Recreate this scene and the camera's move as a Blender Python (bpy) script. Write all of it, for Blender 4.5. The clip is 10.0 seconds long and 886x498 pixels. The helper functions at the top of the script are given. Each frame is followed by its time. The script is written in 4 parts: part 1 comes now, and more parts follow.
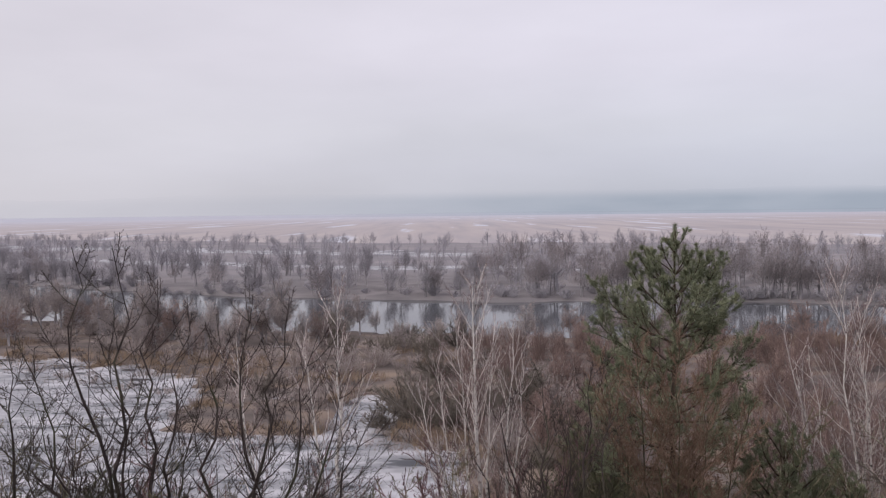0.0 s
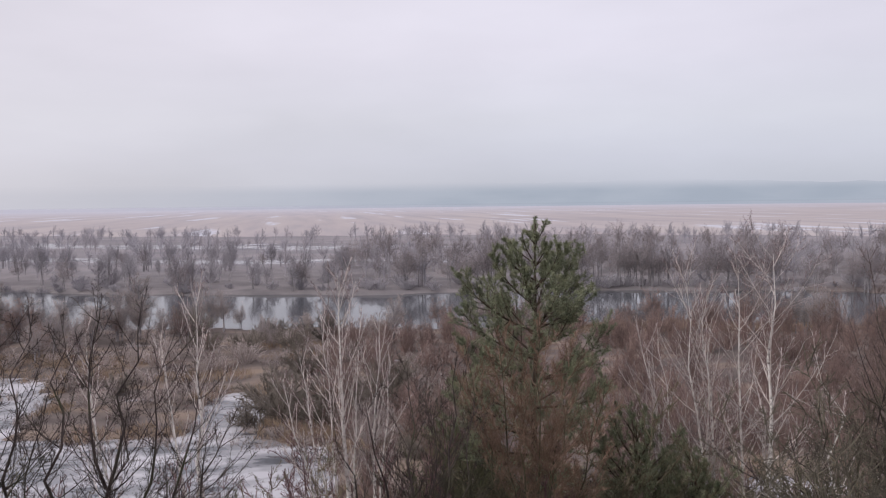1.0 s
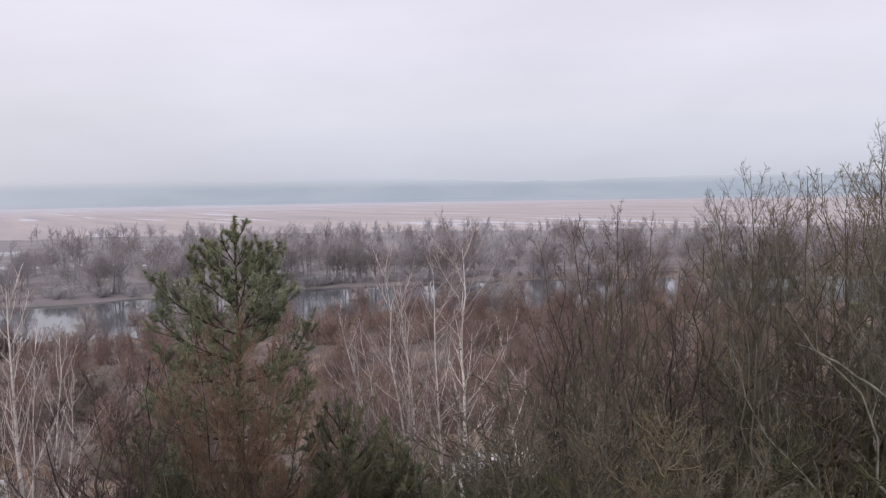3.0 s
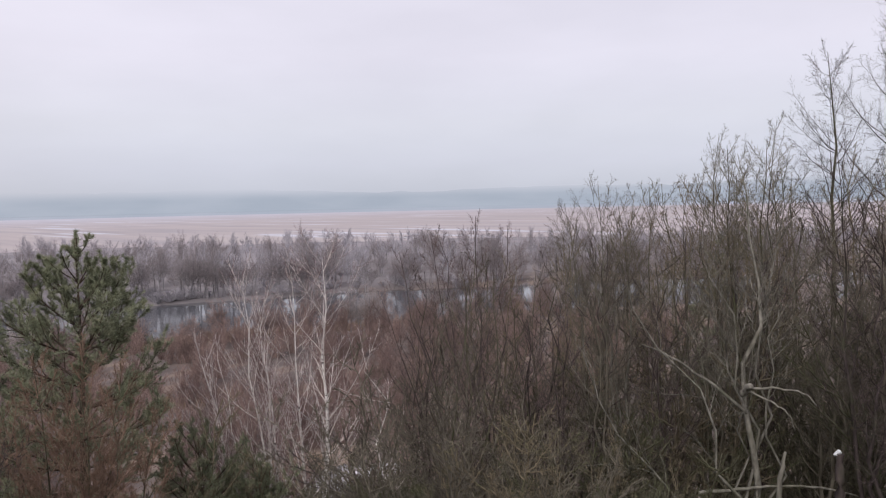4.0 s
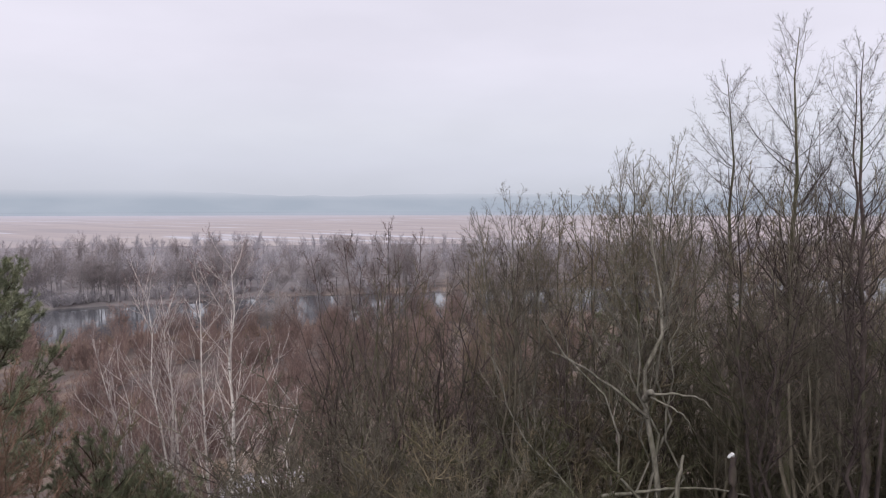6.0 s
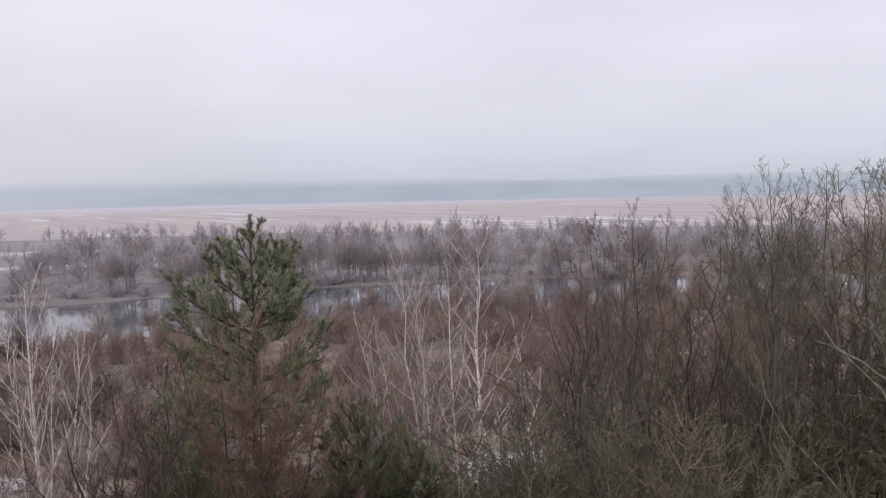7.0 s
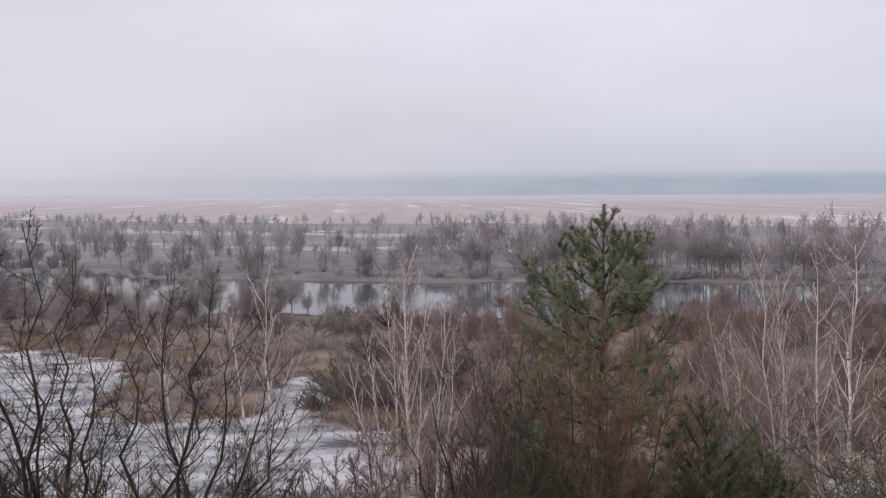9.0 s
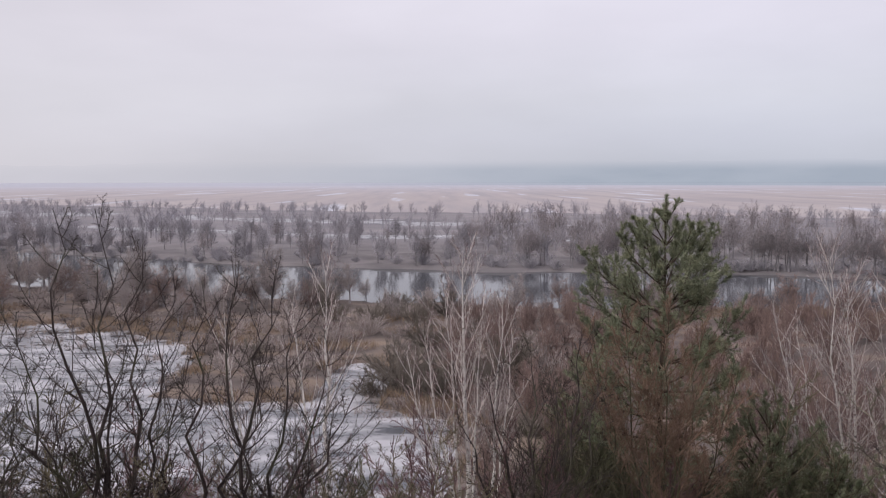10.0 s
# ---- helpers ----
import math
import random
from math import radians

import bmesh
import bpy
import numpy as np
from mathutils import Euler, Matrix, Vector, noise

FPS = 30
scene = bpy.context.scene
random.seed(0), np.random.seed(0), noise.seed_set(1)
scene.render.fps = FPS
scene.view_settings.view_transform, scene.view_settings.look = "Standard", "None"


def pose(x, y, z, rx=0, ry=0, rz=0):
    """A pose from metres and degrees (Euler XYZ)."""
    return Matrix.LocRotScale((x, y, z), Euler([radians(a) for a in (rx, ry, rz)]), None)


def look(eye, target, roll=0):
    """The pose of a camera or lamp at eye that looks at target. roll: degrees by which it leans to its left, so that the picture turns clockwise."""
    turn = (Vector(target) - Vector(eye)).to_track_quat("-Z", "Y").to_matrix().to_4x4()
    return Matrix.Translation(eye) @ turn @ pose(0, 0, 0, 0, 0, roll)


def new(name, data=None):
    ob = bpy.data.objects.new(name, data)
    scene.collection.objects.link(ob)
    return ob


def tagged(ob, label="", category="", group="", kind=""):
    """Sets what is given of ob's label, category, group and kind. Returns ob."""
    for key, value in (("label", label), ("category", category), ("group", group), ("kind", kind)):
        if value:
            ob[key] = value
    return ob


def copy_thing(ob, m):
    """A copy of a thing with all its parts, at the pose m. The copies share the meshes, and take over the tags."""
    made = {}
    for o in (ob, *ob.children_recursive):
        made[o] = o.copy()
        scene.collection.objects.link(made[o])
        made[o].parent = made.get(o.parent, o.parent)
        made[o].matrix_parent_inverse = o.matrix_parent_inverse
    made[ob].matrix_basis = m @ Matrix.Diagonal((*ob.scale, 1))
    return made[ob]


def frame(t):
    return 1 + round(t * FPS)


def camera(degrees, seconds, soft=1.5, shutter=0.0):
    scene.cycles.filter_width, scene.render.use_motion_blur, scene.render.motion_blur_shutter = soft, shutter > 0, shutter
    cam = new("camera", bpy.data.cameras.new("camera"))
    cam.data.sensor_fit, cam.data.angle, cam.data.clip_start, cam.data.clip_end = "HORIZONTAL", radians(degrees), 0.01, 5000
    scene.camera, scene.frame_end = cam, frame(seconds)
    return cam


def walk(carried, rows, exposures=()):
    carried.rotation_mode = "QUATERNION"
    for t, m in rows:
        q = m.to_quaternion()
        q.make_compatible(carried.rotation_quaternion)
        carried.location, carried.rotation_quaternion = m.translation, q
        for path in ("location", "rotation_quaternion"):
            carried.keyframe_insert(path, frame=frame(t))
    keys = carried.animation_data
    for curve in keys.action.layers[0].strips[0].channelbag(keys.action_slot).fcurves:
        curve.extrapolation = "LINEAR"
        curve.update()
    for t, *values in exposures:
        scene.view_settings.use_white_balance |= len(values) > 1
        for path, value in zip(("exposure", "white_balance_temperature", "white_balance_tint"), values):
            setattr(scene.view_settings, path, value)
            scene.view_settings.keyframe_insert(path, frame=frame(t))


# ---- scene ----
# camera: a handheld pan to the right and back, from the top of a bluff over a river valley
cam = camera(58.5, 10.0, soft=1.15)
ROWS = [
    (0.00, 0.018, -0.016, 22.001, 0.06, -2.84, -0.72),
    (0.50, 0.044, -0.034, 22.007, -3.73, -3.18, -0.87),
    (1.00, 0.066, -0.010, 22.009, -9.47, -3.49, -0.70),
    (1.50, 0.086, -0.027, 22.005, -16.17, -3.77, -0.42),
    (2.00, 0.113, -0.017, 22.009, -21.81, -3.92, -0.42),
    (3.30, 0.216, -0.056, 21.999, -33.24, -3.75, -0.90),
    (3.50, 0.205, -0.027, 22.010, -35.46, -3.64, -0.86),
    (4.00, 0.242, -0.038, 22.007, -40.35, -3.27, -1.25),
    (4.50, 0.247, -0.047, 22.008, -43.26, -3.12, -1.55),
    (5.00, 0.260, -0.051, 21.998, -45.70, -3.17, -1.40),
    (5.20, 0.271, -0.051, 21.991, -46.71, -3.16, -1.13),
    (5.50, 0.275, -0.052, 21.992, -47.75, -3.08, -0.75),
    (5.85, 0.262, -0.055, 22.008, -47.30, -2.98, -0.30),
    (6.30, 0.202, -0.053, 22.028, -43.22, -2.89, 0.16),
    (6.50, 0.197, -0.034, 22.015, -39.63, -3.17, -0.13),
    (7.00, 0.139, 0.036, 21.984, -29.59, -3.93, -1.12),
    (7.50, 0.114, 0.053, 21.970, -19.63, -4.03, -0.83),
    (8.00, 0.090, 0.084, 21.969, -12.66, -3.93, -0.55),
    (8.50, 0.067, 0.082, 21.970, -8.28, -4.11, -0.43),
    (9.00, 0.054, 0.080, 21.976, -4.75, -4.27, -0.38),
    (9.50, 0.037, 0.097, 21.968, -2.17, -4.53, -0.24),
    (10.00, 0.027, 0.089, 21.972, -0.61, -5.05, -0.09),
]
walk(cam, [(t, pose(x, y, z, 90 + pitch, 0, yaw) @ pose(0, 0, 0, 0, 0, roll)) for t, x, y, z, yaw, pitch, roll in ROWS],
     exposures=[(0.0, -0.05), (1.0, 0.01), (2.0, 0.10), (3.5, 0.08), (5.0, 0.09), (6.5, 0.10), (7.5, 0.08), (8.5, 0.02), (10.0, -0.01)])

# ---- sky and sun: a bright overcast winter day ----
world = bpy.data.worlds.new("sky")
scene.world = world
world.use_nodes = True
wt = world.node_tree
wt.nodes.clear()
W = wt.nodes.new
w_out, w_add = W("ShaderNodeOutputWorld"), W("ShaderNodeAddShader")
bg_sky, bg_cloud = W("ShaderNodeBackground"), W("ShaderNodeBackground")
sky = W("ShaderNodeTexSky")
sky.sky_type, sky.sun_disc, sky.sun_elevation, sky.sun_rotation = "NISHITA", False, radians(40), radians(-124)
bg_sky.inputs["Strength"].default_value = 0.012
coord, sep, deck = W("ShaderNodeTexCoord"), W("ShaderNodeSeparateXYZ"), W("ShaderNodeValToRGB")
wt.links.new(coord.outputs["Generated"], sep.inputs[0])
wt.links.new(sep.outputs["Z"], deck.inputs[0])
stops = deck.color_ramp.elements
stops[0].position, stops[0].color = 0.0, (0.46, 0.48, 0.575, 1)
stops[1].position, stops[1].color = 1.0, (0.77, 0.73, 0.81, 1)
for where, colour in ((0.02, (0.48, 0.50, 0.595, 1)), (0.05, (0.54, 0.545, 0.645, 1)), (0.10, (0.63, 0.62, 0.70, 1)), (0.18, (0.725, 0.69, 0.78, 1))):
    stops.new(where).color = colour
# broad soft cloud forms, stretched along the horizon, and a warmer, brighter quarter towards the veiled sun
stretch, clouds, span = W("ShaderNodeMapping"), W("ShaderNodeTexNoise"), W("ShaderNodeMapRange")
stretch.inputs["Scale"].default_value = (2.2, 2.2, 7.0)
clouds.inputs["Scale"].default_value, clouds.inputs["Detail"].default_value = 1.1, 5
span.inputs["From Min"].default_value, span.inputs["From Max"].default_value = 0.3, 0.7
span.inputs["To Min"].default_value, span.inputs["To Max"].default_value = 0.93, 1.07
wt.links.new(coord.outputs["Generated"], stretch.inputs[0])
wt.links.new(stretch.outputs[0], clouds.inputs["Vector"])
wt.links.new(clouds.outputs["Fac"], span.inputs["Value"])
side, warm, lit = W("ShaderNodeMapRange"), W("ShaderNodeMix"), W("ShaderNodeMix")
side.inputs["From Min"].default_value, side.inputs["From Max"].default_value = 0.35, -0.5
warm.data_type = lit.data_type = "RGBA"
warm.inputs["B"].default_value, lit.blend_type, lit.inputs["Factor"].default_value = (0.68, 0.635, 0.68, 1), "MULTIPLY", 1.0
half = W("ShaderNodeMath")
half.operation, half.inputs[1].default_value = "MULTIPLY", 0.62
wt.links.new(sep.outputs["X"], side.inputs["Value"])
wt.links.new(side.outputs[0], half.inputs[0])
wt.links.new(half.outputs[0], warm.inputs["Factor"])
wt.links.new(deck.outputs[0], warm.inputs["A"])
wt.links.new(warm.outputs["Result"], lit.inputs["A"])
wt.links.new(span.outputs[0], lit.inputs["B"])
wt.links.new(lit.outputs["Result"], bg_cloud.inputs["Color"])
wt.links.new(sky.outputs[0], bg_sky.inputs["Color"])
wt.links.new(bg_sky.outputs[0], w_add.inputs[0])
wt.links.new(bg_cloud.outputs[0], w_add.inputs[1])
wt.links.new(w_add.outputs[0], w_out.inputs["Surface"])

sun = new("sun", bpy.data.lights.new("sun", "SUN"))
sun.data.energy, sun.data.angle, sun.data.color = 1.5, radians(30), (1.0, 0.96, 0.92)
sun.matrix_world = look((-60, -40, 62), (0, 0, 0))


# ---- materials ----
def material(name, rough=0.9, spec=0.2, metal=0.0):
    m = bpy.data.materials.new(name)
    m.use_nodes = True
    b = m.node_tree.nodes["Principled BSDF"]
    b.inputs["Roughness"].default_value = rough
    b.inputs["Specular IOR Level"].default_value = spec
    b.inputs["Metallic"].default_value = metal
    return m, m.node_tree, b


def noise_at(tree, scale, detail=4, stretch=(1, 1, 1)):
    tc, mp, nz = (tree.nodes.new(k) for k in ("ShaderNodeTexCoord", "ShaderNodeMapping", "ShaderNodeTexNoise"))
    mp.inputs["Scale"].default_value = stretch
    nz.inputs["Scale"].default_value, nz.inputs["Detail"].default_value = scale, detail
    tree.links.new(tc.outputs["Object"], mp.inputs[0])
    tree.links.new(mp.outputs[0], nz.inputs["Vector"])
    return nz.outputs["Fac"]


def ramp(tree, fac, *steps):
    r = tree.nodes.new("ShaderNodeValToRGB")
    e = r.color_ramp.elements
    while len(e) < len(steps):
        e.new(0.5)
    for el, (p, c) in zip(e, steps):
        el.position, el.color = p, (*c, 1)
    tree.links.new(fac, r.inputs[0])
    return r.outputs[0]


def blend(tree, fac, a, b, kind="MIX"):
    n = tree.nodes.new("ShaderNodeMix")
    n.data_type, n.blend_type = "RGBA", kind
    for key, v in (("Factor", fac), ("A", a), ("B", b)):
        if hasattr(v, "links"):
            tree.links.new(v, n.inputs[key])
        else:
            n.inputs[key].default_value = v if isinstance(v, float) else (*v, 1)
    return n.outputs["Result"]


def mapped(tree, value, lo, hi, out_lo=0.0, out_hi=1.0):
    n = tree.nodes.new("ShaderNodeMapRange")
    n.interpolation_type = "SMOOTHSTEP"
    for key, v in (("From Min", lo), ("From Max", hi), ("To Min", out_lo), ("To Max", out_hi)):
        n.inputs[key].default_value = v
    tree.links.new(value, n.inputs["Value"])
    return n.outputs[0]


def place_xyz(tree):
    g, s = tree.nodes.new("ShaderNodeNewGeometry"), tree.nodes.new("ShaderNodeSeparateXYZ")
    tree.links.new(g.outputs["Position"], s.inputs[0])
    return s.outputs


def bumped(tree, b, fac, strength, distance):
    n = tree.nodes.new("ShaderNodeBump")
    n.inputs["Strength"].default_value, n.inputs["Distance"].default_value = strength, distance
    tree.links.new(fac, n.inputs["Height"])
    tree.links.new(n.outputs[0], b.inputs["Normal"])


def bark(name, dark, light, scale=14, moss=None):
    """Bark: two tones in lengthwise streaks, a coarse blotch, tone shifted a little from tree to tree."""
    m, t, b = material(name)
    streak = noise_at(t, scale, 5, (1, 1, 0.25))
    col = ramp(t, streak, (0.3, dark), (0.72, light))
    blotch = noise_at(t, 1.3, 3)
    col = blend(t, mapped(t, blotch, 0.5, 0.68, 0, 0.7), col, moss or tuple(0.6 * v for v in dark))
    info = t.nodes.new("ShaderNodeObjectInfo")
    tone = ramp(t, info.outputs["Random"], (0.0, (0.78, 0.77, 0.77)), (1.0, (1.22, 1.2, 1.18)))
    col = blend(t, 1.0, col, tone, "MULTIPLY")
    t.links.new(col, b.inputs["Base Color"])
    bumped(t, b, streak, 0.5, 0.01)
    return m


def birch_bark():
    m, t, b = material("birch_bark", 0.75, 0.3)
    scars = noise_at(t, 9, 3, (1, 1, 2.6))
    col = ramp(t, scars, (0.42, (0.82, 0.78, 0.75)), (0.60, (0.72, 0.67, 0.64)), (0.66, (0.06, 0.05, 0.05)))
    stain = noise_at(t, 1.7, 3)
    col = blend(t, mapped(t, stain, 0.5, 0.75, 0, 0.4), col, (0.26, 0.20, 0.19))
    t.links.new(col, b.inputs["Base Color"])
    bumped(t, b, scars, 0.4, 0.006)
    return m


MAT = {
    "alder_bark": bark("alder_bark", (0.038, 0.030, 0.030), (0.111, 0.089, 0.085), moss=(0.085, 0.093, 0.051)),
    "alder_twig": bark("alder_twig", (0.034, 0.026, 0.025), (0.082, 0.062, 0.058)),
    "purple_twig": bark("purple_twig", (0.110, 0.083, 0.082), (0.241, 0.185, 0.175)),
    "brown_bark": bark("brown_bark", (0.053, 0.050, 0.034), (0.135, 0.127, 0.087), moss=(0.101, 0.113, 0.056)),
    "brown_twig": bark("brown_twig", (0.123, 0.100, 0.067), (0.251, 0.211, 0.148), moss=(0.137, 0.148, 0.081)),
    "rowan_twig": bark("rowan_twig", (0.170, 0.111, 0.082), (0.315, 0.219, 0.164)),
    "grey_bark": bark("grey_bark", (0.10, 0.094, 0.08), (0.29, 0.278, 0.24), moss=(0.12, 0.12, 0.085)),
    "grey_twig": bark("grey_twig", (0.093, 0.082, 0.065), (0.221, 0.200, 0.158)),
    "birch_bark": birch_bark(),
    "birch_limb": bark("birch_limb", (0.632, 0.575, 0.555), (0.805, 0.747, 0.718), moss=(0.555, 0.479, 0.459)),
    "birch_twig": bark("birch_twig", (0.14, 0.08, 0.085), (0.27, 0.175, 0.175)),
    "pine_bark": bark("pine_bark", (0.04, 0.031, 0.025), (0.11, 0.08, 0.06)),
    # far bank wood: haze painted in, paler and bluer than bare bark
    "hazed_bark": bark("hazed_bark", (0.271, 0.257, 0.271), (0.366, 0.345, 0.360), 4),
    "hazed_twig": bark("hazed_twig", (0.351, 0.336, 0.365), (0.415, 0.398, 0.433), 2, moss=(0.339, 0.325, 0.353)),
    "hazed_twig_brown": bark("hazed_twig_brown", (0.292, 0.258, 0.265), (0.350, 0.310, 0.318), 2, moss=(0.281, 0.249, 0.257)),
    # willow twigs across the plain, base colour lightened to imitate haze
    "willow_twig": bark("willow_twig", (0.319, 0.275, 0.268), (0.549, 0.486, 0.466), 3, moss=(0.307, 0.262, 0.243)),
    "red_twig": bark("red_twig", (0.211, 0.148, 0.137), (0.352, 0.264, 0.239), 3, moss=(0.196, 0.140, 0.123)),
    "olive_twig": bark("olive_twig", (0.14, 0.122, 0.108), (0.235, 0.208, 0.182), 3, moss=(0.13, 0.115, 0.098)),
}


def needle_material():
    m, t, b = material("pine_needles", 0.55, 0.35)
    col = ramp(t, noise_at(t, 5, 3), (0.3, (0.14, 0.16, 0.10)), (0.55, (0.245, 0.26, 0.165)), (0.76, (0.38, 0.38, 0.245)))
    t.links.new(col, b.inputs["Base Color"])
    return m


MAT["needles"] = needle_material()


def ground_material():
    """Leaf litter with old snow on the bluff, matted dry grass on the flood plain, greyed for haze across the river."""
    m, t, b = material("ground", 0.95, 0.1)
    p = place_xyz(t)
    litter = ramp(t, noise_at(t, 1.6, 7), (0.3, (0.03, 0.022, 0.017)), (0.6, (0.075, 0.055, 0.04)), (0.8, (0.12, 0.09, 0.065)))
    snow = mapped(t, noise_at(t, 0.30, 6), 0.63, 0.67)
    slope = blend(t, snow, litter, (0.70, 0.71, 0.75))
    grass = ramp(t, noise_at(t, 0.16, 7, (0.6, 1.4, 1)), (0.3, (0.10, 0.084, 0.079)), (0.5, (0.165, 0.137, 0.128)), (0.68, (0.27, 0.21, 0.17)))
    old = mapped(t, noise_at(t, 0.05, 6, (0.5, 1.5, 1)), 0.67, 0.72)
    flat = blend(t, old, grass, (0.62, 0.61, 0.66))
    # beyond the river, haze is put into the ground's colour by distance
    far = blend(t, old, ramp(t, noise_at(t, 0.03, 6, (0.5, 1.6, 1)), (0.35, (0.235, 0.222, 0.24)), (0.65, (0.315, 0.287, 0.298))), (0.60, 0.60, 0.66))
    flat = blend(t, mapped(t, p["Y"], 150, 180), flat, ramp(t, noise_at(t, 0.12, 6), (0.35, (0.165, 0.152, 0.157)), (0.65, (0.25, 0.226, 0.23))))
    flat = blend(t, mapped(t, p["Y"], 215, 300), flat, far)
    col = blend(t, mapped(t, p["Z"], 1.2, 3.0), flat, slope)
    t.links.new(col, b.inputs["Base Color"])
    bumped(t, b, noise_at(t, 3.0, 6), 0.8, 0.12)
    return m


def meadow_material():
    """The far flood meadows: bleached reed beds, flooded and frozen hollows, with a bright mist painted into their
    colour.
    """
    m, t, b = material("far_meadow", 0.95, 0.05)
    p = place_xyz(t)
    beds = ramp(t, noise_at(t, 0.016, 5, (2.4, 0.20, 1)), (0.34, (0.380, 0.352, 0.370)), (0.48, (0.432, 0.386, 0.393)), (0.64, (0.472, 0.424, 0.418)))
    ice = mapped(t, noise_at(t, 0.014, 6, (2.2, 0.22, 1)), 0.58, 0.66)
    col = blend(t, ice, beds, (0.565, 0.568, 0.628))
    # painted mist: base colour turns pale blue as the meadow recedes
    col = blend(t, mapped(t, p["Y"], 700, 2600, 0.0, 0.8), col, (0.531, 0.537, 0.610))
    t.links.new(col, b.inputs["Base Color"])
    return m


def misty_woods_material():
    """The distance beyond the bank: bare woods, with the pallor of mist painted into their base colour."""
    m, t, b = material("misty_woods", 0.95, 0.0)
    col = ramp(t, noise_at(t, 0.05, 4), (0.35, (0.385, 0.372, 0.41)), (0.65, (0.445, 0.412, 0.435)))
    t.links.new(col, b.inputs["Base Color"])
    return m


def water_material():
    m, t, b = material("river_water", 0.06, 0.5)
    b.inputs["Base Color"].default_value = (0.085, 0.09, 0.10, 1)
    b.inputs["IOR"].default_value = 1.33
    bumped(t, b, noise_at(t, 0.9, 5, (0.5, 1.3, 1)), 0.16, 0.05)
    return m


def ice_material():
    m, t, b = material("pond_ice", 0.45, 0.4)
    melt = noise_at(t, 0.22, 8, (0.7, 1.6, 1))
    col = ramp(t, melt, (0.36, (0.10, 0.105, 0.12)), (0.47, (0.27, 0.27, 0.29)), (0.60, (0.50, 0.49, 0.52)))
    t.links.new(col, b.inputs["Base Color"])
    t.links.new(mapped(t, melt, 0.36, 0.5, 0.12, 0.6), b.inputs["Roughness"])
    return m


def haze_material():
    """The distance: wooded hills as a haze-coloured glow that fades out upwards and to the side of the veiled sun."""
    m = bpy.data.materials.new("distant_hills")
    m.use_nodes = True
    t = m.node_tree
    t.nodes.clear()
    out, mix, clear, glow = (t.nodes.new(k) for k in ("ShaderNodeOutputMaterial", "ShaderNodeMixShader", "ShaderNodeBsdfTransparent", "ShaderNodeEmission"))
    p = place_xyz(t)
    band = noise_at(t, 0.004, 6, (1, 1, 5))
    # haze painted as emission: blue-grey bands that take no light
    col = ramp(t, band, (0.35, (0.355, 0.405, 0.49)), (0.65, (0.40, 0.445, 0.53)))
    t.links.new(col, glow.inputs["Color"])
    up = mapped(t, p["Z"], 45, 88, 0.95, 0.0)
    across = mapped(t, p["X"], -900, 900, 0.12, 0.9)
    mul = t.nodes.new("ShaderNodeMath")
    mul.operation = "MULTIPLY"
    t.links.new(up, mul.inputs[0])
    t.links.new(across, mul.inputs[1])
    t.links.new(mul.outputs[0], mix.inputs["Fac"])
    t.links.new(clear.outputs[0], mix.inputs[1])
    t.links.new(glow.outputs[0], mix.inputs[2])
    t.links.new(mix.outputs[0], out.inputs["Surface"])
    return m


# ---- mesh helpers ----
def mesh_of(name, verts, quads, mats, smooth=True, index=None):
    """A mesh from arrays of vertices and of faces with the same number of corners."""
    me = bpy.data.meshes.new(name)
    verts, quads = np.asarray(verts, np.float32), np.asarray(quads, np.int32)
    n, k = quads.shape
    me.vertices.add(len(verts))
    me.vertices.foreach_set("co", verts.ravel())
    me.loops.add(n * k)
    me.loops.foreach_set("vertex_index", quads.ravel())
    me.polygons.add(n)
    me.polygons.foreach_set("loop_start", np.arange(0, n * k, k, dtype=np.int32))
    me.polygons.foreach_set("loop_total", np.full(n, k, np.int32))
    me.polygons.foreach_set("use_smooth", np.full(n, smooth))
    for m in mats:
        me.materials.append(m)
    if index is not None:
        me.polygons.foreach_set("material_index", np.asarray(index, np.int32))
    me.update(calc_edges=True)
    me.validate()
    return me


def part(name, me, parent, label=""):
    ob = new(name, me)
    ob.parent = parent
    return tagged(ob, label)


def unit(v):
    return v / np.maximum(np.linalg.norm(v, axis=-1, keepdims=True), 1e-9)


def tubes(pts, rad, sides):
    """Tapered tubes along polylines pts (n, k, 3) with radii rad (n, k)."""
    n, k, _ = pts.shape
    tan = unit(np.gradient(pts, axis=1))
    ref = np.where(np.abs(tan[:, :1, 2:]) > 0.8, np.array([1.0, 0, 0]), np.array([0, 0, 1.0]))
    a = unit(np.cross(tan, np.broadcast_to(ref, tan.shape)))
    b = np.cross(tan, a)
    ang = np.arange(sides) * 2 * np.pi / sides
    ring = a[:, :, None] * np.cos(ang)[:, None] + b[:, :, None] * np.sin(ang)[:, None]
    v = pts[:, :, None] + ring * rad[:, :, None, None]
    i = np.arange(n * k * sides).reshape(n, k, sides)
    j = np.roll(i, -1, axis=2)
    q = np.stack([i[:, :-1], j[:, :-1], j[:, 1:], i[:, 1:]], -1).reshape(-1, 4)
    return v.reshape(-1, 3), q


def joined(*lots):
    vs, qs, o = [], [], 0
    for v, q in lots:
        vs.append(v), qs.append(q + o)
        o += len(v)
    return np.concatenate(vs), np.concatenate(qs)


